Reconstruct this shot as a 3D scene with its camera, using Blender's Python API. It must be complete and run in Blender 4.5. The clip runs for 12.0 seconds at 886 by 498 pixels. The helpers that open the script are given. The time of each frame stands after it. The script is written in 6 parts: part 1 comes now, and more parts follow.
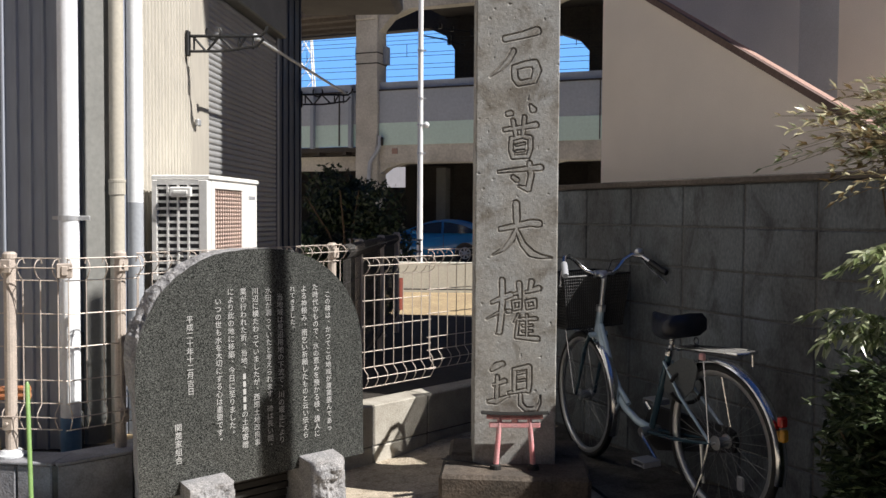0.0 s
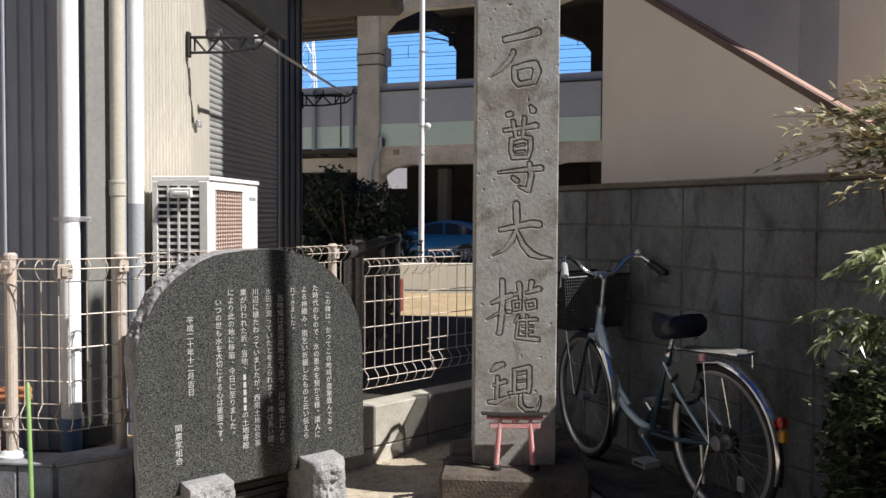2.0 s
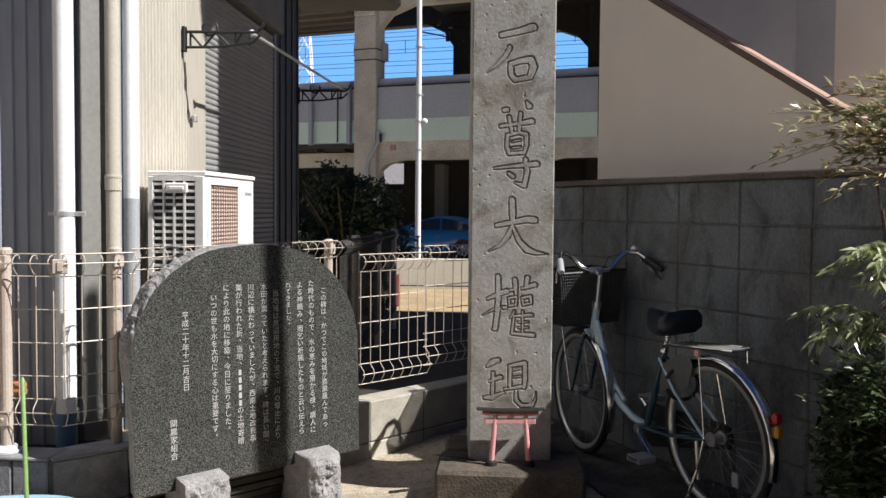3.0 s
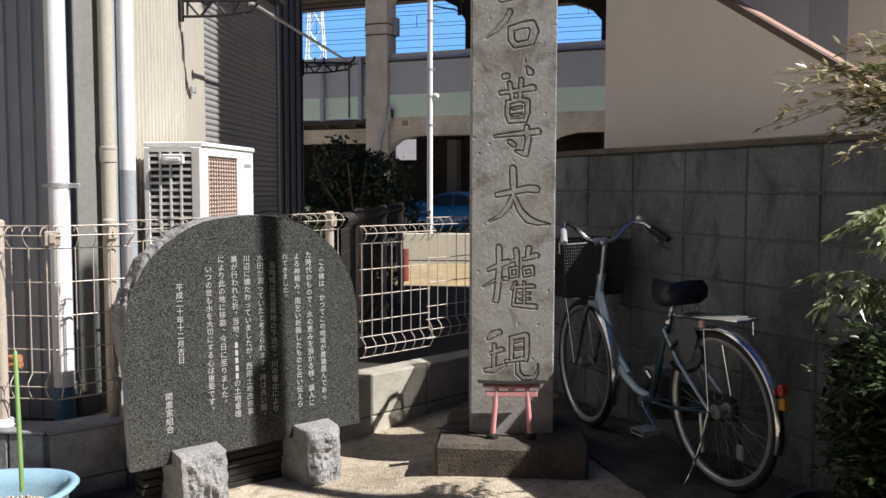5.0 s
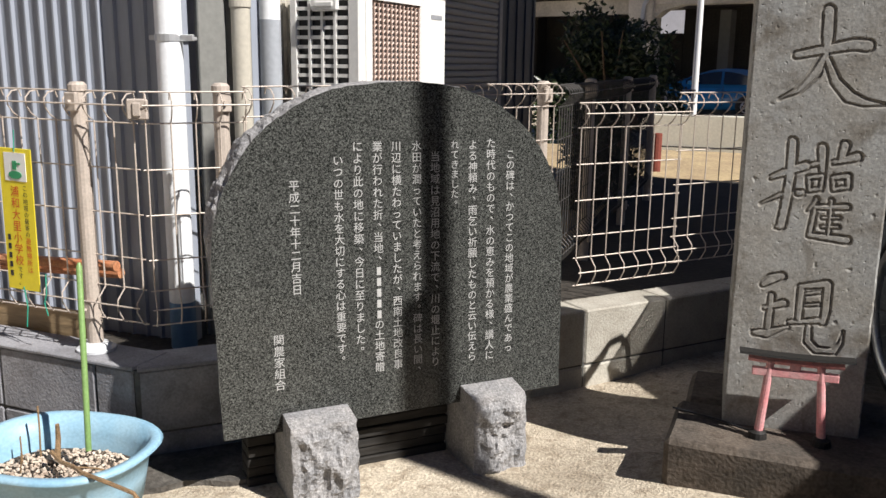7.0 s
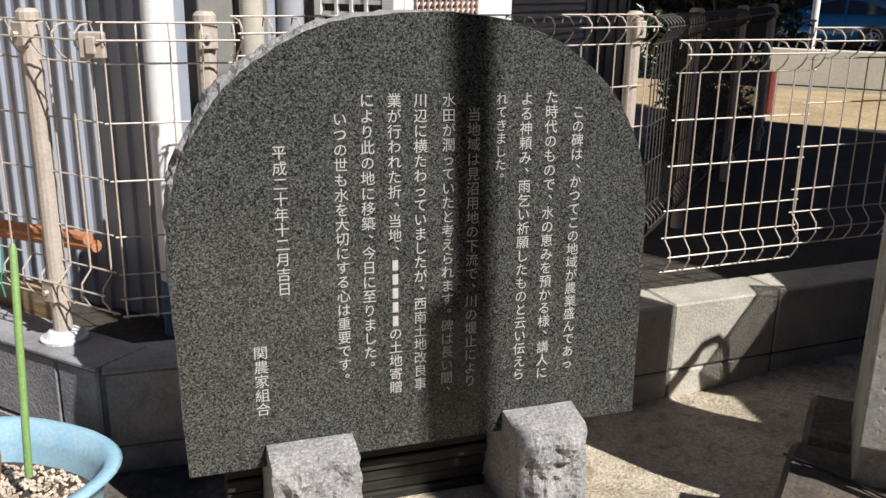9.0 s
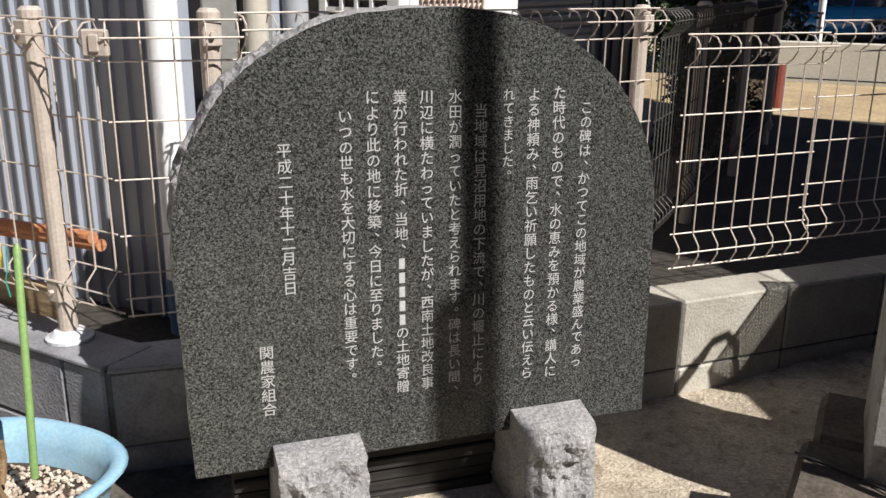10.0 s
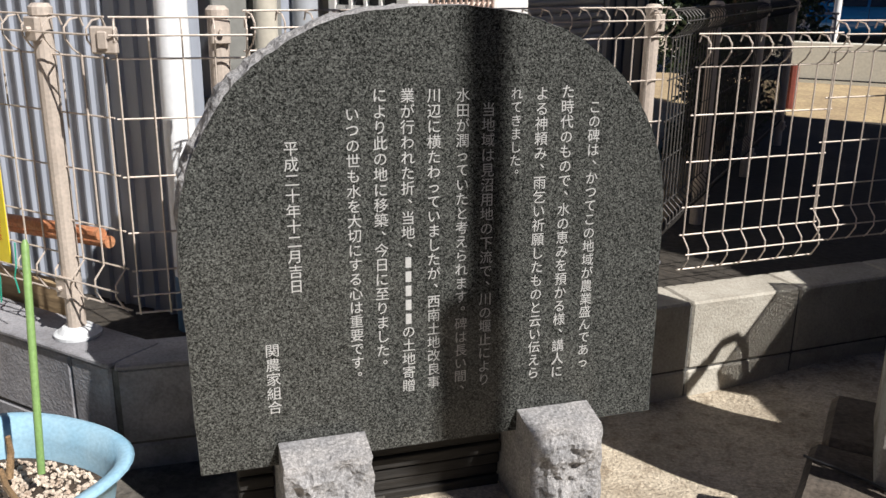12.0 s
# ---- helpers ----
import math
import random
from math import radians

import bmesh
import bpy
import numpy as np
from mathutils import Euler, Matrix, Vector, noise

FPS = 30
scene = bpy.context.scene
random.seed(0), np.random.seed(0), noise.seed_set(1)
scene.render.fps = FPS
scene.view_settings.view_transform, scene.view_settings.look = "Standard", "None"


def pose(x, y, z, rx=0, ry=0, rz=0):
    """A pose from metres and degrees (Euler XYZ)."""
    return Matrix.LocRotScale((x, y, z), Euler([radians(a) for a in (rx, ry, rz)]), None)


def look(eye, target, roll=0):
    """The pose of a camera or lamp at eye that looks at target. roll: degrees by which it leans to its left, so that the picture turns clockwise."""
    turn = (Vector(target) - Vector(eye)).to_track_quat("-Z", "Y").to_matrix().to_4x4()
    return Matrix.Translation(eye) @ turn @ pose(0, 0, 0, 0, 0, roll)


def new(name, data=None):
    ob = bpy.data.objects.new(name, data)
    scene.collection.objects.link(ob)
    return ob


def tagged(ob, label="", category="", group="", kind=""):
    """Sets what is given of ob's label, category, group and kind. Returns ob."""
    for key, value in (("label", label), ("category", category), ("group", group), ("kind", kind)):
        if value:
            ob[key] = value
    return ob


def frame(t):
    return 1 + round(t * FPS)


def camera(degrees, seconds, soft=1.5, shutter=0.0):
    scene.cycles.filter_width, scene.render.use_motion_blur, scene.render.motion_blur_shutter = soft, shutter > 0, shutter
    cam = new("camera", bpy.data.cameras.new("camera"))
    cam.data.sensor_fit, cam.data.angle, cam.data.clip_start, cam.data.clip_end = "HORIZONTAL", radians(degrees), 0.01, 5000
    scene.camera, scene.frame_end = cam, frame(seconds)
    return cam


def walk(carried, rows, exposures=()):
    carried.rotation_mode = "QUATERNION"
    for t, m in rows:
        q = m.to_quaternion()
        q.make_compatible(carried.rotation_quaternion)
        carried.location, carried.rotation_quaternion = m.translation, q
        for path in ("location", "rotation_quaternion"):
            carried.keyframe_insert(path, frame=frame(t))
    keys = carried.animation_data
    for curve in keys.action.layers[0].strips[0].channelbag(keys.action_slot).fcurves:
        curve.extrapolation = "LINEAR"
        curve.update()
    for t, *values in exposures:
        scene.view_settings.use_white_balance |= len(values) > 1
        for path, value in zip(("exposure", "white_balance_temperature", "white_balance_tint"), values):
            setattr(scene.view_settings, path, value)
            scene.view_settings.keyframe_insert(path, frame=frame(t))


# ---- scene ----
cam = camera(53.7, 12.0)
METRES, EYE, TILT, LEAN, TURN = 2.12, 1.25, -0.8, -0.4, 0.0
ROWS = [
    (0.0, 0.0, 0.0, 0.0, -0.0, -1.44, 0.02),
    (0.5, 0.001, -0.0019, -0.0006, 0.04, -1.52, 0.08),
    (1.0, 0.0013, -0.0032, 0.0004, 0.09, -1.49, 0.06),
    (1.5, 0.0029, -0.0025, 0.0003, 0.13, -1.37, 0.12),
    (2.0, 0.0034, -0.0014, -0.0006, 0.11, -1.37, 0.06),
    (2.5, 0.0046, -0.0018, -0.0005, -0.04, -1.54, -0.11),
    (4.5, 0.0225, 0.0087, -0.0043, -0.36, -1.91, 0.18),
    (5.0, 0.0365, 0.034, -0.0147, 0.84, -3.19, 0.27),
    (5.5, 0.031, 0.1603, -0.0357, 2.25, -5.75, 0.04),
    (6.0, 0.0153, 0.3293, -0.0381, 5.96, -7.91, -0.53),
    (6.5, 0.0288, 0.4949, -0.043, 12.3, -9.17, 0.08),
    (7.0, 0.0379, 0.6401, -0.0363, 17.61, -11.11, -0.53),
    (9.0, -0.0011, 0.9467, -0.0333, 24.0, -15.77, -0.92),
    (9.5, -0.0042, 0.9509, -0.0322, 24.02, -15.86, -0.96),
    (10.0, -0.0058, 0.9549, -0.033, 24.31, -16.09, -0.56),
    (10.5, -0.005, 0.959, -0.0341, 24.72, -16.33, -0.73),
    (11.0, -0.0035, 0.9595, -0.0342, 25.13, -16.15, -0.62),
    (11.5, -0.0029, 0.9589, -0.0341, 25.21, -16.08, -0.69),
    (12.0, -0.0021, 0.9593, -0.034, 25.16, -16.14, -0.73),
]
walk(cam, [(t, pose(0, 0, EYE, TILT, LEAN, TURN) @ pose(METRES * x, METRES * y, METRES * z, 90 + pitch, roll, yaw)) for t, x, y, z, yaw, pitch, roll in ROWS],
     exposures=((0.0, 0.70), (4.5, 0.68), (6.0, 0.67), (7.0, 0.63), (9.0, 0.57), (12.0, 0.58)))

# ---- light ----
SUN = Vector((0.934, -0.316, 1.0)).normalized()
world = bpy.data.worlds.new("world")
scene.world = world
world.use_nodes = True
wn = world.node_tree.nodes
sky = wn.new("ShaderNodeTexSky")
sky.sky_type = "NISHITA"
sky.sun_disc = False
sky.sun_elevation = math.asin(SUN.z)
sky.sun_rotation = math.atan2(SUN.x, SUN.y)
wn["Background"].inputs["Strength"].default_value = 0.0185
sky.dust_density, sky.ozone_density, sky.air_density = 0.1, 3.5, 1.0
tint = wn.new("ShaderNodeMix")
tint.data_type, tint.blend_type = "RGBA", "MULTIPLY"
tint.inputs["Factor"].default_value = 1.0
tint.inputs["B"].default_value = (0.78, 0.98, 1.46, 1)
world.node_tree.links.new(sky.outputs["Color"], tint.inputs["A"])
world.node_tree.links.new(tint.outputs["Result"], wn["Background"].inputs["Color"])
sun_data = bpy.data.lights.new("sun", "SUN")
sun_data.energy, sun_data.angle, sun_data.color = 5.0, radians(0.5), (1.0, 0.96, 0.918)
new("sun", sun_data).matrix_world = look(SUN * 40, (0, 0, 0))


# ---- materials ----
def material(name, rgb, rough=0.7, metal=0.0, vary=0.15, scale=6.0, grain=60.0, bump=0.15, second=None, amount=0.5,
             spec=0.5, speckle=0.0, island=0.0, stretch=(1, 1, 1), grain_amount=None, coat=0.0, speckle_scale=420, mid=0.0, mid_scale=None, mid_rgb=(0.5, 0.45, 0.4)):
    """A surface with two scales of variation: broad stains (towards second) and fine grain, with relief from the grain."""
    m = bpy.data.materials.new(name)
    m.use_nodes = True
    nt = m.node_tree
    n, link = nt.nodes, nt.links.new
    b = n["Principled BSDF"]
    b.inputs["Roughness"].default_value = rough
    b.inputs["Metallic"].default_value = metal
    b.inputs["Specular IOR Level"].default_value = spec
    b.inputs["Coat Weight"].default_value = coat
    tc = n.new("ShaderNodeTexCoord")
    mp = n.new("ShaderNodeMapping")
    mp.inputs["Scale"].default_value = stretch
    if island:
        # pieces that share a mesh take their pattern from where they stand
        where = n.new("ShaderNodeNewGeometry")
        link(where.outputs["Position"], mp.inputs["Vector"])
    else:
        link(tc.outputs["Object"], mp.inputs["Vector"])
    broad = n.new("ShaderNodeTexNoise")
    broad.inputs["Scale"].default_value, broad.inputs["Detail"].default_value = scale, 5
    link(mp.outputs[0], broad.inputs["Vector"])
    fine = n.new("ShaderNodeTexNoise")
    fine.inputs["Scale"].default_value, fine.inputs["Detail"].default_value = grain, 4
    link(mp.outputs[0], fine.inputs["Vector"])
    ramp = n.new("ShaderNodeValToRGB")
    ramp.color_ramp.elements[0].position, ramp.color_ramp.elements[1].position = 0.36, 0.66
    link(broad.outputs["Fac"], ramp.inputs["Fac"])
    mix = n.new("ShaderNodeMix")
    mix.data_type = "RGBA"
    second = second or tuple(c * (1 - vary) for c in rgb)
    mix.inputs["A"].default_value = (*rgb, 1)
    mix.inputs["B"].default_value = (*[a + (s - a) * amount * 2 for a, s in zip(rgb, second)], 1) if amount < 0.5 else (*second, 1)
    link(ramp.outputs["Color"], mix.inputs["Factor"])
    colour = mix.outputs["Result"]
    if mid:
        # irregular stains of a hand's width with frayed edges
        blot = n.new("ShaderNodeTexNoise")
        blot.inputs["Scale"].default_value, blot.inputs["Detail"].default_value, blot.inputs["Roughness"].default_value = mid_scale or scale * 4, 8, 0.68
        blot.inputs["Distortion"].default_value = 0.6
        link(mp.outputs[0], blot.inputs["Vector"])
        br = n.new("ShaderNodeMapRange")
        br.inputs["From Min"].default_value, br.inputs["From Max"].default_value = 0.48, 0.66
        br.inputs["To Max"].default_value = mid
        link(blot.outputs["Fac"], br.inputs["Value"])
        st = n.new("ShaderNodeMix")
        st.data_type, st.blend_type = "RGBA", "MULTIPLY"
        st.inputs["B"].default_value = (*mid_rgb, 1)
        link(br.outputs["Result"], st.inputs["Factor"])
        link(colour, st.inputs["A"])
        colour = st.outputs["Result"]
    hsv = n.new("ShaderNodeHueSaturation")
    link(colour, hsv.inputs["Color"])
    span = n.new("ShaderNodeMapRange")
    k = vary if grain_amount is None else grain_amount
    span.inputs["From Min"].default_value, span.inputs["From Max"].default_value = 0.3, 0.7
    span.inputs["To Min"].default_value, span.inputs["To Max"].default_value = 1 - k, 1 + k
    link(fine.outputs["Fac"], span.inputs["Value"])
    value = span.outputs["Result"]
    if island:
        info = n.new("ShaderNodeObjectInfo")
        r = n.new("ShaderNodeMapRange")
        r.inputs["To Min"].default_value, r.inputs["To Max"].default_value = 1 - island, 1 + island
        link(info.outputs["Random"], r.inputs["Value"])
        mul = n.new("ShaderNodeMath")
        mul.operation = "MULTIPLY"
        link(value, mul.inputs[0])
        link(r.outputs["Result"], mul.inputs[1])
        value = mul.outputs[0]
    if speckle:
        warp = n.new("ShaderNodeTexNoise")
        warp.inputs["Scale"].default_value, warp.inputs["Detail"].default_value = speckle_scale * 0.9, 2
        link(tc.outputs["Object"], warp.inputs["Vector"])
        off = n.new("ShaderNodeVectorMath")
        off.operation = "MULTIPLY_ADD"
        off.inputs[1].default_value = (2.2 / speckle_scale,) * 3
        link(warp.outputs["Color"], off.inputs[0])
        link(tc.outputs["Object"], off.inputs[2])
        vor = n.new("ShaderNodeTexVoronoi")
        vor.inputs["Scale"].default_value = speckle_scale
        link(off.outputs[0], vor.inputs["Vector"])
        sep = n.new("ShaderNodeSeparateColor")
        link(vor.outputs["Color"], sep.inputs[0])
        cr = n.new("ShaderNodeMapRange")
        link(sep.outputs[0], cr.inputs["Value"])
        pw = n.new("ShaderNodeMath")
        pw.operation = "POWER"
        pw.inputs[1].default_value = 1.5
        link(cr.outputs["Result"], pw.inputs[0])
        r = n.new("ShaderNodeMapRange")
        r.inputs["To Min"].default_value, r.inputs["To Max"].default_value = 1 - speckle, 1 + 1.5 * speckle
        link(pw.outputs[0], r.inputs["Value"])
        mul = n.new("ShaderNodeMath")
        mul.operation = "MULTIPLY"
        link(value, mul.inputs[0])
        link(r.outputs["Result"], mul.inputs[1])
        value = mul.outputs[0]
    link(value, hsv.inputs["Value"])
    link(hsv.outputs["Color"], b.inputs["Base Color"])
    if bump:
        bp = n.new("ShaderNodeBump")
        bp.inputs["Strength"].default_value, bp.inputs["Distance"].default_value = bump, 0.01
        link(fine.outputs["Fac"], bp.inputs["Height"])
        link(bp.outputs["Normal"], b.inputs["Normal"])
    rr = n.new("ShaderNodeMapRange")
    rr.inputs["To Min"].default_value, rr.inputs["To Max"].default_value = max(0.03, rough - 0.08), min(1, rough + 0.08)
    link(broad.outputs["Fac"], rr.inputs["Value"])
    link(rr.outputs["Result"], b.inputs["Roughness"])
    return m


M_GROUND = material("worn_concrete", (0.57, 0.495, 0.385), 0.9, vary=0.22, scale=3.5, grain=110, bump=0.8, second=(0.36, 0.305, 0.23), mid=0.75, mid_scale=18, mid_rgb=(0.46, 0.41, 0.36), speckle=0.12, speckle_scale=130)
M_ROAD = material("asphalt", (0.05, 0.05, 0.052), 0.9, vary=0.3, scale=2.0, grain=90, bump=0.4)
# trodden soil by the kerb, and shade painted over concrete by the wall
M_SOILSHADE = material("dark_soil_and_ground_shade", (0.115, 0.104, 0.09), 0.95, vary=0.35, scale=5, grain=70, bump=0.6, second=(0.045, 0.041, 0.036), mid=0.6, mid_scale=20)
M_YARD = material("dry_soil", (0.30, 0.22, 0.13), 0.95, vary=0.3, scale=2.5, grain=30, bump=0.6, second=(0.42, 0.32, 0.18))
M_GRANITE = material("polished_granite", (0.058, 0.060, 0.056), 0.12, vary=0.16, scale=11, grain=160, bump=0.0, speckle=0.85, spec=0.25, speckle_scale=400, grain_amount=0.4)
M_SPLIT = material("split_granite", (0.31, 0.30, 0.295), 0.85, vary=0.28, scale=14, grain=120, bump=0.7, second=(0.22, 0.22, 0.225), speckle=0.20, speckle_scale=380)
M_STELE = material("weathered_stone", (0.325, 0.328, 0.318), 0.85, vary=0.16, scale=5.0, grain=140, bump=0.09, second=(0.29, 0.275, 0.245), mid=0.85, mid_scale=7, mid_rgb=(0.46, 0.40, 0.33), speckle=0.08, speckle_scale=110)
M_GROOVE = material("chiselled_groove", (0.24, 0.225, 0.20), 0.9, vary=0.3, scale=10, grain=90, bump=0.15)
M_PLINTH = material("old_plinth_concrete", (0.115, 0.092, 0.072), 0.92, vary=0.3, scale=7, grain=90, bump=0.4, second=(0.065, 0.055, 0.045), mid=0.7, mid_scale=25)
M_BLOCK = material("stained_concrete_block", (0.185, 0.208, 0.228), 0.92, vary=0.22, scale=2.6, grain=110, bump=0.25, second=(0.11, 0.116, 0.122), island=0.10, stretch=(1, 1, 0.5), mid=0.85, mid_scale=7, mid_rgb=(0.42, 0.41, 0.40))
M_MORTAR = material("dark_mortar", (0.10, 0.098, 0.092), 0.95, vary=0.2, scale=12, grain=90, bump=0.4)
M_WALLMORTAR = material("grey_wall_mortar", (0.13, 0.13, 0.13), 0.95, vary=0.25, scale=6, grain=90, bump=0.4)
M_CAP = material("brown_wall_cap", (0.13, 0.11, 0.095), 0.9, vary=0.2, scale=8, grain=80, bump=0.4)
M_KERB = material("kerb_block", (0.43, 0.405, 0.35), 0.9, vary=0.14, scale=5, grain=130, bump=0.35, second=(0.34, 0.315, 0.265), island=0.05, mid=0.35, mid_scale=9)
M_KERBGREY = material("blue_grey_kerb_block", (0.32, 0.32, 0.34), 0.9, vary=0.16, scale=6, grain=120, bump=0.3, second=(0.20, 0.20, 0.215), island=0.08, mid=0.4, mid_scale=14)
M_FENCE = material("galvanised_fence_wire", (0.60, 0.52, 0.45), 0.45, 0.2, vary=0.12, scale=20, grain=150, bump=0.05)
# fence wire again, with shade put into the colour
M_SHADEWIRE = material("shade_coloured_wire", (0.075, 0.07, 0.066), 0.6, 0.2, vary=0.15, scale=20, grain=150, bump=0.05)
# yard soil with the shade put into its colour
M_YARDSHADE = material("shade_coloured_soil", (0.045, 0.038, 0.03), 0.95, vary=0.35, scale=3, grain=40, bump=0.6)
M_POST = material("painted_fence_post", (0.50, 0.43, 0.37), 0.55, 0.1, vary=0.12, scale=12, grain=120, bump=0.06)
M_SIDING = material("blue_grey_siding", (0.34, 0.37, 0.43), 0.45, 0.1, vary=0.08, scale=3, grain=40, bump=0.05, stretch=(1, 1, 0.15))
M_CREAM = material("cream_siding", (0.50, 0.468, 0.405), 0.55, vary=0.08, scale=3, grain=40, bump=0.05, stretch=(1, 1, 0.15))
M_JAMB = material("beige_jamb", (0.42, 0.39, 0.335), 0.55, vary=0.08, scale=3, grain=40, bump=0.05, stretch=(1, 1, 0.15))
M_TRIM = material("grey_green_trim", (0.20, 0.20, 0.185), 0.6, vary=0.1, scale=5, grain=50, bump=0.05)
M_WHITE_PVC = material("pale_drainpipe", (0.82, 0.84, 0.86), 0.3, vary=0.05, scale=6, grain=60, bump=0.02)
M_BLUE_PVC = material("blue_pipe_foot", (0.10, 0.20, 0.34), 0.4, vary=0.08, scale=6, grain=60, bump=0.02)
M_BEIGE_PVC = material("beige_drainpipe", (0.50, 0.465, 0.39), 0.4, vary=0.07, scale=6, grain=60, bump=0.02)
M_GREY_PVC = material("grey_drainpipe", (0.36, 0.38, 0.41), 0.4, vary=0.07, scale=6, grain=60, bump=0.02)
M_AC = material("off_white_enamel", (0.76, 0.75, 0.72), 0.4, vary=0.05, scale=8, grain=80, bump=0.02)
M_ACDARK = material("heat_exchanger_fins", (0.045, 0.047, 0.05), 0.6, 0.3, vary=0.3, scale=30, grain=250, bump=0.3)
M_GRILLE = material("tan_grille", (0.62, 0.47, 0.40), 0.5, vary=0.1, scale=10, grain=100, bump=0.03)
M_SHUTTER = material("grey_shutter_slat", (0.36, 0.36, 0.36), 0.5, 0.3, vary=0.08, scale=6, grain=60, bump=0.04)
M_DARKPOST = material("dark_blue_column", (0.075, 0.086, 0.108), 0.5, 0.1, vary=0.12, scale=4, grain=50, bump=0.05)
M_SOFFIT = material("grey_soffit", (0.11, 0.11, 0.115), 0.8, vary=0.12, scale=4, grain=60, bump=0.1)
M_STUCCO = material("cream_stucco", (0.87, 0.785, 0.705), 0.9, vary=0.05, scale=3, grain=180, bump=0.25)
M_GREYWALL = material("grey_plaster", (0.43, 0.435, 0.48), 0.9, vary=0.08, scale=3, grain=120, bump=0.15)
M_PALEGREY = material("pale_grey_plaster", (0.52, 0.53, 0.57), 0.9, vary=0.08, scale=3, grain=120, bump=0.15)
# dark walls of the unseen blocks, kept dark to cut bounce and reflections
M_BLOCKERWALL = material("dark_light_blocker_wall", (0.20, 0.185, 0.17), 0.8, vary=0.15, scale=2, grain=30, bump=0.1)
M_COPING = material("pink_brown_coping", (0.40, 0.25, 0.205), 0.75, vary=0.12, scale=5, grain=60, bump=0.15)
M_COPEDGE = material("brown_coping_edge", (0.15, 0.10, 0.085), 0.75, vary=0.15, scale=5, grain=60, bump=0.1)
M_VIA = material("viaduct_concrete", (0.62, 0.585, 0.52), 0.9, vary=0.14, scale=0.8, grain=14, bump=0.1, second=(0.40, 0.375, 0.33))
M_VIAGREY = material("grey_parapet", (0.42, 0.45, 0.50), 0.85, vary=0.07, scale=0.6, grain=10, bump=0.05)
M_MINT = material("mint_painted_band", (0.62, 0.78, 0.71), 0.75, vary=0.05, scale=0.8, grain=12, bump=0.03)
# dark girder parts and joints, and viaduct concrete with shade in its colour
M_GIRDSHADE = material("dark_girder_and_shaded_concrete", (0.06, 0.052, 0.044), 0.9, vary=0.2, scale=1, grain=12, bump=0.1)
M_STEEL = material("galvanised_steel", (0.62, 0.63, 0.64), 0.4, 0.6, vary=0.07, scale=6, grain=60, bump=0.03)
M_WHITEPOLE = material("white_pole_paint", (0.80, 0.80, 0.79), 0.5, vary=0.04, scale=4, grain=40, bump=0.02)
M_BLACKMETAL = material("black_metal", (0.012, 0.012, 0.013), 0.55, 0.0, vary=0.15, scale=10, grain=90, bump=0.05)
M_CHROME = material("chrome", (0.72, 0.73, 0.75), 0.16, 1.0, vary=0.05, scale=12, grain=90, bump=0.01)
M_ALLOY = material("dull_alloy", (0.60, 0.61, 0.63), 0.38, 0.85, vary=0.08, scale=14, grain=120, bump=0.03)
M_BLUEBIKE = material("blue_silver_frame_paint", (0.50, 0.64, 0.76), 0.24, 0.1, vary=0.06, scale=10, grain=90, bump=0.01, coat=0.5)
M_BIKEDARK = material("dark_teal_frame_paint", (0.05, 0.10, 0.135), 0.25, 0.3, vary=0.08, scale=10, grain=90, bump=0.01, coat=0.4)
M_RUBBER = material("tyre_rubber", (0.018, 0.018, 0.019), 0.8, vary=0.2, scale=20, grain=160, bump=0.2)
M_BLACKPLASTIC = material("black_plastic", (0.014, 0.014, 0.016), 0.5, vary=0.15, scale=20, grain=160, bump=0.1)
M_VINYL = material("black_vinyl", (0.016, 0.018, 0.028), 0.35, vary=0.15, scale=15, grain=140, bump=0.15)
M_GREYPLASTIC = material("grey_plastic", (0.30, 0.31, 0.33), 0.5, vary=0.1, scale=10, grain=90, bump=0.05)
M_SPOKE = material("dull_spoke_steel", (0.26, 0.265, 0.27), 0.45, 0.7, vary=0.1, scale=14, grain=120, bump=0.0)
M_RUST = material("dark_red_painted_post", (0.20, 0.045, 0.028), 0.7, vary=0.25, scale=12, grain=90, bump=0.2)
M_RED = material("red_reflector", (0.45, 0.02, 0.015), 0.25, vary=0.1, scale=10, grain=80, bump=0.02)
M_AMBER = material("amber_reflector", (0.50, 0.24, 0.02), 0.3, vary=0.1, scale=10, grain=80, bump=0.02)
M_PINK = material("faded_vermilion_paint", (0.70, 0.27, 0.28), 0.6, vary=0.15, scale=18, grain=120, bump=0.1, second=(0.62, 0.36, 0.36))
M_TORIITOP = material("black_painted_wood", (0.012, 0.011, 0.010), 0.6, vary=0.2, scale=18, grain=120, bump=0.1)
M_TIMBER = material("dark_creosoted_timber", (0.018, 0.0155, 0.013), 0.8, vary=0.35, scale=8, grain=60, bump=0.6, stretch=(0.15, 1, 1))
M_POT = material("light_blue_plastic", (0.23, 0.41, 0.54), 0.5, vary=0.1, scale=8, grain=90, bump=0.06, second=(0.30, 0.46, 0.56))
M_BLACKPOT = material("dark_grey_pot", (0.09, 0.10, 0.105), 0.55, vary=0.15, scale=8, grain=90, bump=0.06)
M_SOIL = material("potting_soil", (0.07, 0.05, 0.035), 0.95, vary=0.4, scale=20, grain=160, bump=0.8)
M_GRAVEL = material("pale_potting_gravel", (0.58, 0.50, 0.41), 0.9, vary=0.25, scale=30, grain=160, bump=0.3, second=(0.40, 0.31, 0.24))
M_STAKE = material("green_garden_stake", (0.20, 0.33, 0.11), 0.45, vary=0.12, scale=20, grain=120, bump=0.1)
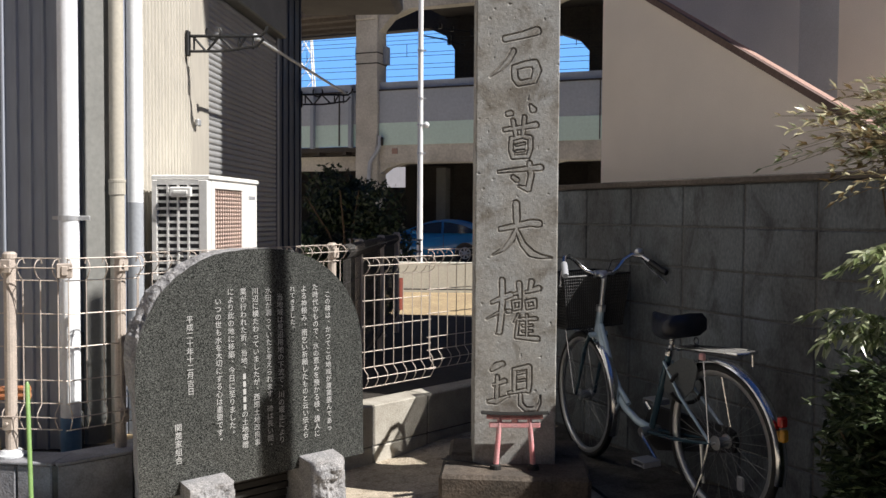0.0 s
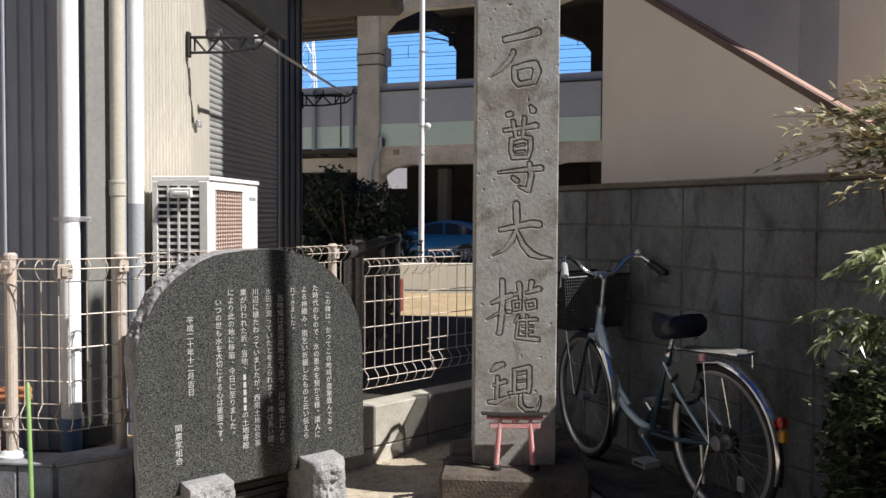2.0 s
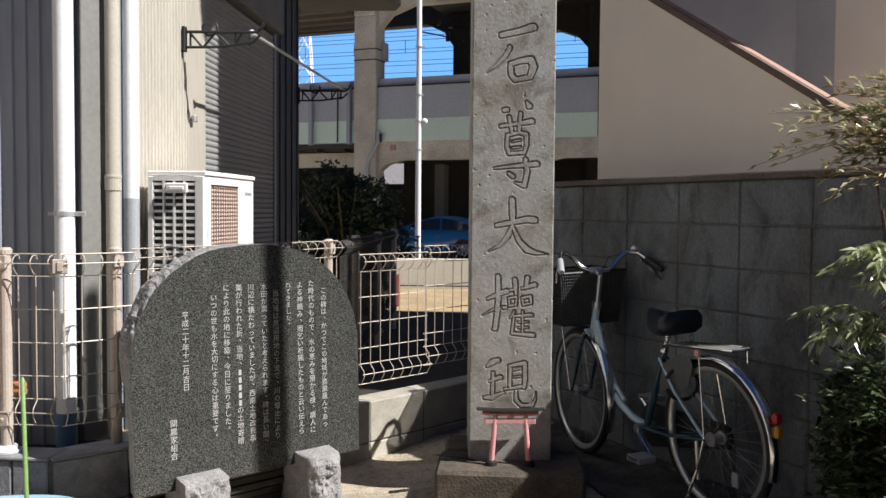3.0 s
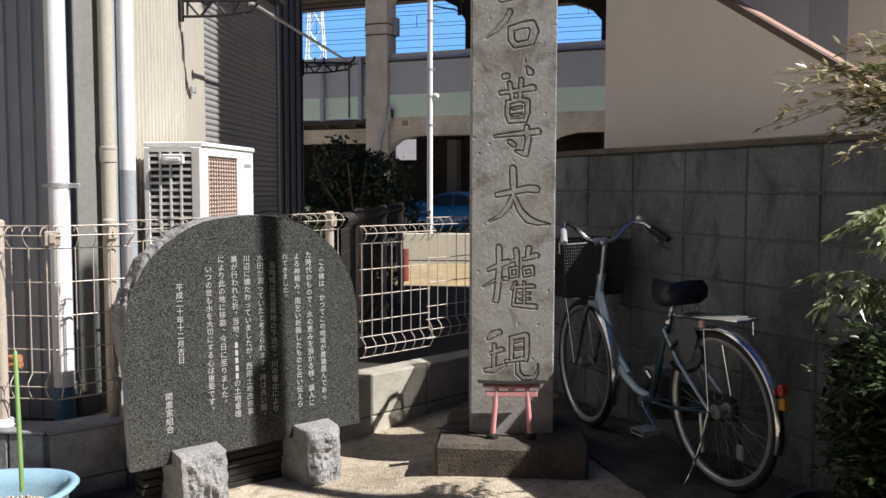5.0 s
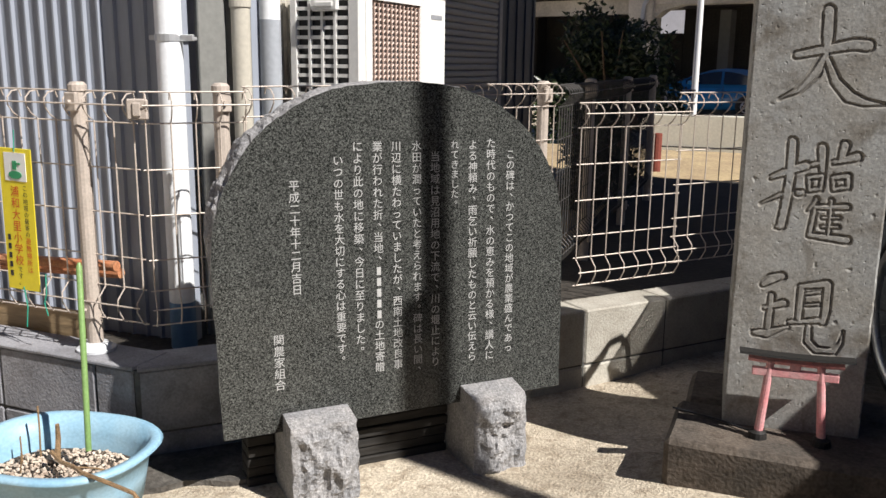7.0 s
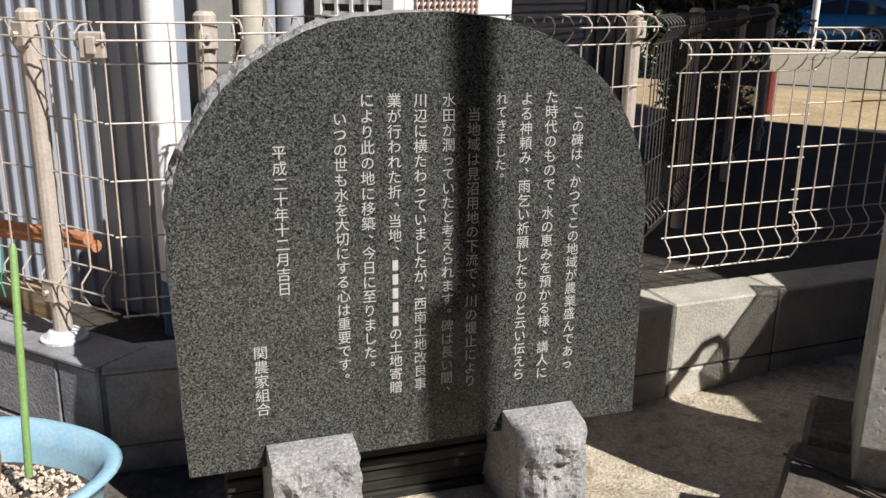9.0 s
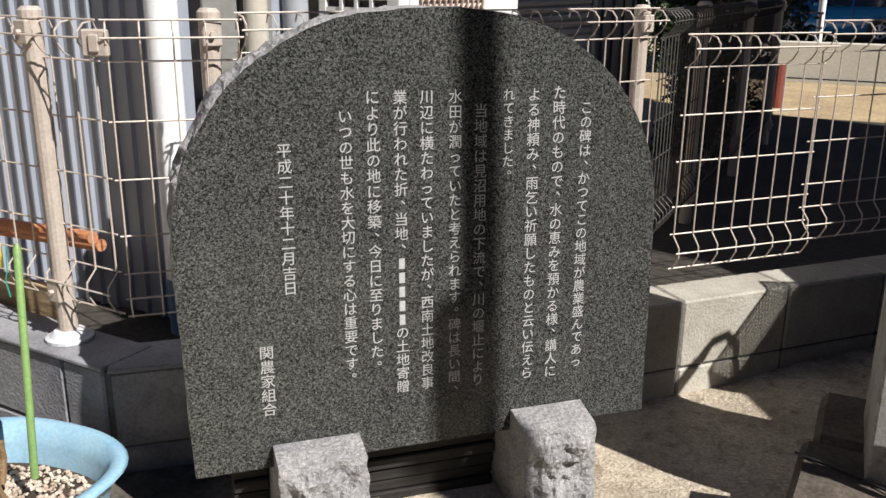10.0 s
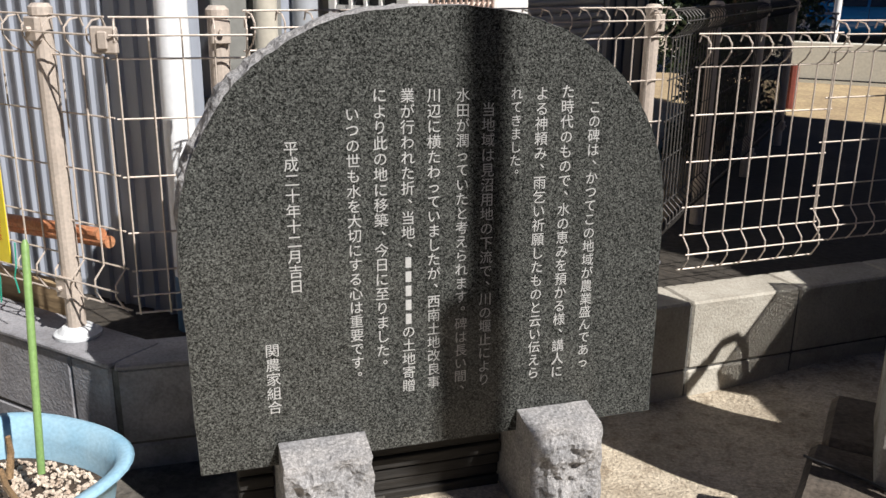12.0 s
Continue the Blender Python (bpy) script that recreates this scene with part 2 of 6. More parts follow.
M_TWIG = material("dry_twig", (0.27, 0.17, 0.085), 0.85, vary=0.3, scale=20, grain=160, bump=0.5)
M_BOARD = material("tan_sawn_board", (0.42, 0.30, 0.17), 0.8, vary=0.2, scale=6, grain=70, bump=0.3, stretch=(0.15, 1, 1))
M_ORANGE = material("faded_orange_pipe", (0.44, 0.16, 0.07), 0.7, vary=0.25, scale=25, grain=120, bump=0.3, second=(0.42, 0.20, 0.10))
M_CONEPLASTIC = material("white_plastic_foot", (0.62, 0.64, 0.66), 0.5, vary=0.08, scale=10, grain=80, bump=0.05)
M_YELLOW = material("yellow_sign_sheet", (0.80, 0.66, 0.03), 0.45, vary=0.04, scale=6, grain=60, bump=0.02)
M_WHITE = material("white_sheet", (0.80, 0.80, 0.78), 0.5, vary=0.03, scale=6, grain=60, bump=0.01)
M_GREENINK = material("green_ink", (0.03, 0.28, 0.12), 0.5, vary=0.05, scale=6, grain=60, bump=0.01)
M_REDINK = material("red_ink", (0.62, 0.06, 0.02), 0.5, vary=0.05, scale=6, grain=60, bump=0.01)
M_BLACKINK = material("black_ink", (0.02, 0.02, 0.02), 0.5, vary=0.05, scale=6, grain=60, bump=0.01)
M_LETTER = material("white_letter_paint", (0.44, 0.44, 0.43), 0.8, vary=0.12, scale=30, grain=300, bump=0.1)
M_CARPAINT = material("blue_car_paint", (0.018, 0.15, 0.38), 0.18, 0.0, vary=0.04, scale=3, grain=30, bump=0.0, spec=0.5, coat=0.5)
M_GLASSDARK = material("dark_car_glass", (0.012, 0.016, 0.02), 0.06, vary=0.05, scale=3, grain=30, bump=0.0, spec=0.8)
M_LOWWALL = material("pale_low_wall", (0.60, 0.58, 0.50), 0.85, vary=0.08, scale=2, grain=40, bump=0.1)
M_BARK = material("brown_bark", (0.10, 0.065, 0.04), 0.9, vary=0.3, scale=20, grain=120, bump=0.6)
M_ROPE = material("green_twine", (0.02, 0.30, 0.20), 0.7, vary=0.1, scale=40, grain=200, bump=0.2)


def leaf_material(name, rgb, tip, rough=0.35):
    m = bpy.data.materials.new(name)
    m.use_nodes = True
    n, link = m.node_tree.nodes, m.node_tree.links.new
    b = n["Principled BSDF"]
    geo = n.new("ShaderNodeNewGeometry")
    ramp = n.new("ShaderNodeValToRGB")
    ramp.color_ramp.elements[0].color, ramp.color_ramp.elements[1].color = (*rgb, 1), (*tip, 1)
    ramp.color_ramp.elements[0].position, ramp.color_ramp.elements[1].position = 0.25, 0.75
    link(geo.outputs["Random Per Island"], ramp.inputs["Fac"])
    link(ramp.outputs["Color"], b.inputs["Base Color"])
    b.inputs["Roughness"].default_value = rough
    tr = n.new("ShaderNodeBsdfTranslucent")
    link(ramp.outputs["Color"], tr.inputs["Color"])
    mx = n.new("ShaderNodeMixShader")
    mx.inputs[0].default_value = 0.32
    link(b.outputs[0], mx.inputs[1])
    link(tr.outputs[0], mx.inputs[2])
    link(mx.outputs[0], n["Material Output"].inputs["Surface"])
    return m


M_LEAF = leaf_material("nandina_leaf", (0.15, 0.19, 0.075), (0.55, 0.58, 0.38), 0.28)
M_REDLEAF = leaf_material("reddish_leaf", (0.22, 0.15, 0.07), (0.56, 0.52, 0.33))
# nandina leaf darkened to carry the shade low in the shrub
M_SHADELEAF = leaf_material("shade_coloured_nandina_leaf", (0.03, 0.05, 0.02), (0.10, 0.13, 0.06))
M_WINTERLEAF = leaf_material("dull_red_leaf", (0.06, 0.025, 0.018), (0.22, 0.10, 0.06))
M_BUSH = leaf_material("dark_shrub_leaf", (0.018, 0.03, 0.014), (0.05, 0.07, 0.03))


# ---- mesh helpers ----
def part(name, bm, mat, parent=None, label="", m=None, smooth=False):
    me = bpy.data.meshes.new(name)
    bm.normal_update()
    bm.to_mesh(me)
    bm.free()
    return mesh_part(name, me, mat, parent, label, m, smooth)


def mesh_part(name, me, mat, parent=None, label="", m=None, smooth=False):
    if mat and not me.materials:
        me.materials.append(mat)
    if smooth:
        me.polygons.foreach_set("use_smooth", [True] * len(me.polygons))
    ob = new(name, me)
    if parent:
        ob.parent = parent
    if m is not None:
        ob.matrix_basis = m
    if label:
        ob["label"] = label
    return ob


def thing(name, m, label, category, group="", kind=""):
    return tagged(empty(name, m), label, category, group, kind)


def empty(name, m):
    ob = new(name)
    ob.empty_display_size = 0.1
    ob.matrix_basis = m
    return ob


def box(bm, x0, x1, y0, y1, z0, z1, bevel=0.0, m=None):
    r = bmesh.ops.create_cube(bm, size=1.0)
    vs = r["verts"]
    bmesh.ops.scale(bm, vec=(x1 - x0, y1 - y0, z1 - z0), verts=vs)
    bmesh.ops.translate(bm, vec=((x0 + x1) / 2, (y0 + y1) / 2, (z0 + z1) / 2), verts=vs)
    if bevel:
        es = list({e for v in vs for e in v.link_edges})
        r = bmesh.ops.bevel(bm, geom=es, offset=bevel, segments=1, affect="EDGES")
        vs = list({v for f in r["faces"] for v in f.verts} | {v for v in vs if v.is_valid})
    if m is not None:
        bmesh.ops.transform(bm, matrix=m, verts=vs)
    return vs


def boxed(*a, **k):
    bm = bmesh.new()
    box(bm, *a, **k)
    return bm


def tube(bm, pts, r, n=8, closed=False, caps=True):
    """A round tube along a line of points; r is a radius or one for each point."""
    pts = [Vector(p) for p in pts]
    rings = []
    up = None
    count = len(pts)
    for i, p in enumerate(pts):
        a = pts[i - 1] if i or closed else p
        b = pts[(i + 1) % count] if i < count - 1 or closed else p
        t = (b - a).normalized()
        if up is None:
            up = Vector((0, 0, 1)) if abs(t.z) < 0.9 else Vector((1, 0, 0))
        side = t.cross(up)
        if side.length < 1e-5:
            side = t.cross(Vector((0.3, 1, 0.2)))
        side.normalize()
        up = side.cross(t).normalized()
        rad = r[i] if isinstance(r, (list, tuple)) else r
        rings.append([bm.verts.new(p + (side * math.cos(q) + up * math.sin(q)) * rad) for q in [2 * math.pi * k / n for k in range(n)]])
    pairs = list(zip(rings, rings[1:])) + ([(rings[-1], rings[0])] if closed else [])
    for a, b in pairs:
        for k in range(n):
            bm.faces.new((a[k], a[(k + 1) % n], b[(k + 1) % n], b[k]))
    if caps and not closed:
        bm.faces.new([bm.verts.new(v.co) for v in rings[0][::-1]])
        bm.faces.new([bm.verts.new(v.co) for v in rings[-1]])
    return rings


def tubed(pts, r, n=8, closed=False):
    bm = bmesh.new()
    tube(bm, pts, r, n, closed)
    return bm


def lathe(bm, profile, n=24, axis=None):
    """Turns (radius, height) pairs round the z axis."""
    rings = []
    for r, z in profile:
        if r < 1e-6:
            rings.append([bm.verts.new((0, 0, z))])
        else:
            rings.append([bm.verts.new((r * math.cos(2 * math.pi * k / n), r * math.sin(2 * math.pi * k / n), z)) for k in range(n)])
    for a, b in zip(rings, rings[1:]):
        for k in range(n):
            va = [a[0]] if len(a) == 1 else [a[k], a[(k + 1) % n]]
            vb = [b[0]] if len(b) == 1 else [b[(k + 1) % n], b[k]]
            if len(va) + len(vb) > 2:
                bm.faces.new(va + vb)
    return rings


def prism(bm, outline, y0, y1):
    """An outline in x, z pushed from y0 to y1."""
    a = [bm.verts.new((x, y0, z)) for x, z in outline]
    b = [bm.verts.new((x, y1, z)) for x, z in outline]
    n = len(a)
    bm.faces.new(a)
    bm.faces.new(b[::-1])
    for i in range(n):
        bm.faces.new((a[(i + 1) % n], a[i], b[i], b[(i + 1) % n]))


def arc(c, r, a0, a1, n, plane="xz"):
    out = []
    for i in range(n + 1):
        a = radians(a0 + (a1 - a0) * i / n)
        p, q = r * math.cos(a), r * math.sin(a)
        out.append((c[0] + p, c[1], c[2] + q) if plane == "xz" else (c[0] + p, c[1] + q, c[2]) if plane == "xy" else (c[0], c[1] + p, c[2] + q))
    return out


def text_mesh(body, size, line=1.0, extrude=0.0, bevel=0.0, outline=False, align="CENTER", res=2):
    cu = bpy.data.curves.new("lettering", "FONT")
    cu.body, cu.size, cu.space_line, cu.align_x, cu.align_y = body, size, line, align, "CENTER"
    cu.resolution_u = res
    cu.extrude = extrude
    if outline:
        cu.fill_mode = "NONE"
        cu.bevel_depth, cu.bevel_resolution = bevel, 0
    ob = new("lettering", cu)
    bpy.context.view_layer.update()
    dg = bpy.context.evaluated_depsgraph_get()
    me = bpy.data.meshes.new_from_object(ob.evaluated_get(dg), depsgraph=dg)
    bpy.data.objects.remove(ob)
    bpy.data.curves.remove(cu)
    return me


def line_frame(x, y, angle, z=0.0):
    """A frame with its x axis along a wall's foot, its y axis into the wall."""
    return pose(x, y, z, 0, 0, angle)


# ---- ground ----
def ground_height(x, y):
    s = min(max((y - 13) / 9, 0), 1)
    k = min(max((0.05 - x) / 0.35, 0), 1)
    return -0.4 * s * s * (3 - 2 * s) - 0.014 - 0.036 * k * k * (3 - 2 * k)


def build_ground():
    bm = bmesh.new()
    xs = [-900, -300, -100, -40, -20, -10, -6] + [-4 + 0.1 * i for i in range(71)] + [4, 6, 10, 20, 40, 100, 300, 900]
    ys = [-900, -300, -100, -40, -15, -6, -3] + [-1 + 0.1 * i for i in range(71)] + [7, 9, 11, 13, 15, 17, 19, 22, 30, 45, 80, 150, 400, 1500]
    rows = []
    for y in ys:
        row = []
        for x in xs:
            near = max(0, 1 - max(abs(x) - 3, abs(y - 3) - 3, 0) / 2)
            z = ground_height(x, y) + near * 0.010 * noise.noise((x * 1.7, y * 1.7, 3)) - 0.004 - (0.035 if y < 1.25 else 0)
            row.append(bm.verts.new((x, y, z)))
        rows.append(row)
    for a, b in zip(rows, rows[1:]):
        for i in range(len(xs) - 1):
            bm.faces.new((a[i], a[i + 1], b[i + 1], b[i]))
    return tagged(part("ground", bm, M_GROUND, smooth=True), "worn pale concrete paving with stains and cracks", "ground", kind="structure")


build_ground()
bm = boxed(-60, 60, -60, 1.3, -0.3, -0.012)
tagged(part("road", bm, M_ROAD), "dark asphalt street in front of the shrine corner", "road", kind="structure")


def build_bed(name, foot, top, mat, label):
    """Earth retained behind the kerbs, a little above the paving."""
    bm = bmesh.new()
    high = [bm.verts.new((x, y, top)) for x, y in foot]
    low = [bm.verts.new((x, y, -0.05)) for x, y in foot]
    bm.faces.new(high)
    for i in range(len(foot)):
        j = (i + 1) % len(foot)
        bm.faces.new((high[i], low[i], low[j], high[j]))
    bmesh.ops.recalc_face_normals(bm, faces=bm.faces)
    return tagged(part(name, bm, mat), label, "ground", kind="structure")


build_bed("yard_ground", [(-6, 3.75), (-1.60, 3.62), (-1.36, 3.82), (-0.58, 5.02), (-0.44, 4.88), (0.62, 5.95), (1.2, 6.6), (3.5, 9.0), (6, 12.4), (-6, 12.4)], 0.17, M_YARD, "bare ochre soil of the yard behind the fence")
# thin dark sheets over the yard soil paint the shade that falls there
build_bed("painted_yard_shade", [(-0.68, 4.66), (-0.56, 4.58), (0.0, 5.18), (0.5, 5.72), (1.0, 6.26), (1.0, 9.35), (-0.66, 9.35)], 0.176, M_YARDSHADE, "yard soil coloured dark for the shade lying on it")
tagged(part("shaded_ground", boxed(-4.2, -1.36, 3.70, 4.02, 0.10, 0.176), M_YARDSHADE), "earth between the fence and the metal wall, coloured dark as shade", "ground", kind="structure")


def build_ground_patch(name, foot, z, label):
    """A dark ground patch with a frayed edge: trodden soil, and painted shade."""
    rim = []
    for (xa, ya), (xb, yb) in zip(foot, foot[1:] + foot[:1]):
        n = max(1, int(math.hypot(xb - xa, yb - ya) / 0.06))
        for i in range(n):
            x, y = xa + (xb - xa) * i / n, ya + (yb - ya) * i / n
            rim.append((x + 0.05 * noise.noise((x * 6, y * 6, 1)), y + 0.05 * noise.noise((x * 6, y * 6, 8))))
    bm = bmesh.new()
    bm.faces.new([bm.verts.new((x, y, z)) for x, y in rim])
    ex = bmesh.ops.extrude_face_region(bm, geom=bm.faces[:])
    bmesh.ops.translate(bm, verts=[v for v in ex["geom"] if isinstance(v, bmesh.types.BMVert)], vec=(0, 0, -0.05))
    bmesh.ops.recalc_face_normals(bm, faces=bm.faces)
    tagged(part(name, bm, M_SOILSHADE), label, "ground", kind="structure")


# the paving runs on here; this dark strip stands for shade on it
build_ground_patch("painted_shade_strip", [(0.78, 3.62), (1.24, 2.7), (1.7, 1.6), (2.4, 1.6), (0.72, 5.15), (0.30, 4.75), (0.22, 4.46), (0.62, 4.42)], 0.0, "dark strip painting the shade along the foot of the block wall")
build_ground_patch("soil_bed", [(-1.44, 3.27), (-1.26, 3.41), (-1.06, 3.45), (-0.90, 3.60), (-0.95, 3.95), (-1.30, 3.72), (-1.56, 3.52), (-2.2, 3.60), (-2.2, 3.05), (-1.62, 3.00)], -0.036, "dark damp soil between the paving and the kerb")

# ---- kerbs of grey blocks ----
BLOCK_MESHES = {}


def block_mesh(length, height, depth, mat, bevel=0.006):
    key = (round(length, 3), round(height, 3), round(depth, 3), mat.name)
    if key not in BLOCK_MESHES:
        bm = boxed(0, length, 0, depth, 0, height, bevel=bevel)
        me = bpy.data.meshes.new("block")
        bm.to_mesh(me)
        bm.free()
        me.materials.append(mat)
        BLOCK_MESHES[key] = me
    return BLOCK_MESHES[key]


def build_kerb(name, frame_, length, label, start=0.0, top=0.25, depth=0.15, cap=False, mat=None):
    k = thing(name, frame_, label, "kerb", kind="structure")
    part("mortar_core", boxed(0.004, length - 0.004, 0.006, depth - 0.004, -0.16, top - 0.012), M_MORTAR, k)
    for row, (z0, z1) in enumerate(((-0.16, 0.030), (0.036, top))):
        x = 0.0
        first = start if start else 0.4
        while x < length - 0.01:
            w = min(first if x == 0 else 0.4, length - x)
            if w > 0.03:
                mesh_part("block", block_mesh(w - 0.005, z1 - z0, depth, mat or M_KERB), None, k, m=pose(x, 0, z0))
            x += w
    if cap:
        part("cap_tile", boxed(-0.002, length + 0.002, -0.007, depth + 0.004, top + 0.001, top + 0.013, 0.003), mat or M_KERB, k)
    return k


build_kerb("kerb_west", line_frame(-3.943, 3.665, -5), 2.4, "grey concrete block kerb under the mesh fence", start=0.25, top=0.238, cap=True, mat=M_KERBGREY)
build_kerb("kerb_corner", line_frame(-1.535, 3.456, 41), 0.315, "short angled piece of grey concrete block kerb", top=0.236, cap=True, mat=M_KERBGREY)
build_kerb("kerb_middle", line_frame(-1.294, 3.672, 58.5), 1.46, "grey concrete block kerb behind the inscribed stone", top=0.238, cap=True, mat=M_KERBGREY)
build_kerb("kerb_east", line_frame(-0.526, 4.368, 46), 1.80, "pale concrete block kerb below the fence panels", start=0.25, depth=0.16)


# ---- mesh fence ----
def fence_wire_points(z0, z1):
    out = [(0, 0, z0), (0, -0.012, z0 + 0.012), (0, -0.032, z0 + 0.045), (0, -0.030, z0 + 0.075), (0, 0.0, z0 + 0.105)]
    out += [(0, 0.0, z1 - 0.085), (0, -0.022, z1 - 0.07), (0, -0.040, z1 - 0.045), (0, -0.040, z1 - 0.022), (0, -0.022, z1 - 0.004), (0, 0.004, z1), (0, 0.012, z1 - 0.02)]
    return out


def build_panel(parent, frame_, length, z0, z1, pitch=0.075, r=0.0024, label="", mat=None):
    bm = bmesh.new()
    count = int(round(length / pitch))
    for i in range(count + 1):
        x = i * length / count
        tube(bm, [(x, y, z) for _, y, z in fence_wire_points(z0, z1)], r, 5)
    levels = [(0.003, z0 + 0.002), (-0.035, z0 + 0.06), (0.003, z0 + 0.11)]
    levels += [(0.003, z1 - 0.088), (-0.043, z1 - 0.034), (0.0, z1 + 0.003)]
    z = z1 - 0.088 - 0.136
    while z > z0 + 0.16:
        levels.append((0.0045, z))
        z -= 0.136
    for y, z in levels:
        tube(bm, [(-0.012, y, z), (length + 0.012, y, z)], r * 1.05, 5)
    return part("mesh_panel", bm, mat or M_FENCE, parent, label, m=frame_)


def build_post(parent, x, y, angle, z0, z1, r=0.024):
    f = line_frame(x, y, angle)
    p = part("post", tubed([(0, 0.03, z0), (0, 0.03, z1 - 0.012)], r, 14), M_POST, parent, m=f, smooth=False)
    bm = bmesh.new()
    lathe(bm, [(0, z1 + 0.004), (r * 0.8, z1 + 0.003), (r * 1.15, z1 - 0.006), (r * 1.15, z1 - 0.024), (r, z1 - 0.024)], 14)
    bmesh.ops.translate(bm, verts=bm.verts, vec=(0, 0.03, 0))
    part("post_cap", bm, M_POST, p)
    for z in (z1 - 0.055, z0 + 0.15):
        bm = bmesh.new()
        box(bm, -0.022, 0.022, -0.004, 0.012, z - 0.028, z + 0.028, 0.003)
        tube(bm, [(0, -0.016, z), (0, 0.0, z)], 0.007, 6)
        part("bracket", bm, M_POST, p)
    return p


bm = bmesh.new()
corner = [(-1.56, 3.465), (-1.532, 3.459), (-1.60, 3.60), (-1.66, 3.60)]
lo = [bm.verts.new((x, y, -0.16)) for x, y in corner]
hi = [bm.verts.new((x, y, 0.236)) for x, y in corner]
bm.faces.new(hi)
for i in range(4):
    bm.faces.new((lo[i], lo[(i + 1) % 4], hi[(i + 1) % 4], hi[i]))
tagged(part("kerb_joint", bm, M_MORTAR), "mortar filling between two kerb lengths", "kerb", kind="structure")

W = thing("mesh_fence", pose(0, 0, 0), "beige galvanised wire mesh fence on the block kerb", "fence")
build_panel(W, line_frame(-3.72, 3.735, -5.2), 2.17, 0.36, 1.06)
build_panel(W, line_frame(-1.515, 3.535, 42), 0.285, 0.36, 1.06, pitch=0.072)
build_panel(W, line_frame(-1.30, 3.732, 59.6), 1.42, 0.36, 1.075)
for x, y, a in ((-3.3, 3.70, -5), (-1.765, 3.526, -5), (-1.35, 3.695, 50), (-0.600, 4.93, 60)):
    build_post(W, x, y, a, 0.24, 1.085)
bm = bmesh.new()
box(bm, -0.03, 0.03, -0.046, -0.030, 0.985, 1.045, 0.004)
box(bm, -0.012, 0.012, -0.052, -0.046, 0.995, 1.035, 0.003)
part("corner_clamp", bm, M_POST, W, m=line_frame(-1.53, 3.54, 20))

E_ = thing("mesh_fence", pose(0, 0, 0), "bright wire mesh fence with bent loops on a pale kerb", "fence")
build_panel(E_, line_frame(-0.412, 4.605, 46), 0.492, 0.325, 1.015, pitch=0.0735)
build_panel(E_, line_frame(-0.075, 4.945, 46), 1.2, 0.37, 1.05, pitch=0.0735)
build_post(E_, 0.55, 5.60, 46, 0.24, 1.05, 0.02)

# the wires of this fence are coloured dark in place of shade
B_ = thing("mesh_fence", pose(0, 0, 0), "wire fence running back between the yards, its wires coloured dark as shade", "fence")
build_panel(B_, line_frame(-0.565, 4.99, 87.5), 3.1, 0.30, 1.07, pitch=0.05, r=0.0026, mat=M_SHADEWIRE)
for i in range(3):
    build_post(B_, -0.52 + 0.065 * i, 5.75 + 1.1 * i, 87.5, 0.15, 1.085, 0.026)


# ---- wall of concrete blocks on the east side ----
def build_block_wall():
    f = line_frame(1.169 - 0.438 * 1.6, 4.27 + 0.899 * 1.6, -64)
    w = thing("wall_east", f, "dark weather-stained concrete block wall with a thin cap", "wall", kind="structure")
    length = 7.2
    part("mortar_core", boxed(0, length, 0.006, 0.115, -0.2, 1.398), M_WALLMORTAR, w)
    cap = bmesh.new()
    box(cap, -0.02, length, -0.018, 0.14, 1.400, 1.432, 0.006)
    part("cap", cap, M_CAP, w, "brown stained mortar cap")
    rnd = random.Random(4)
    for row in range(7):
        for i in range(int(length / 0.4)):
            mesh_part("block", block_mesh(0.392, 0.192, 0.12, M_BLOCK, 0.005), None, w,
                      m=pose(0.004 + i * 0.4, rnd.uniform(-0.002, 0.002), 0.004 + row * 0.2))
    return w


build_block_wall()


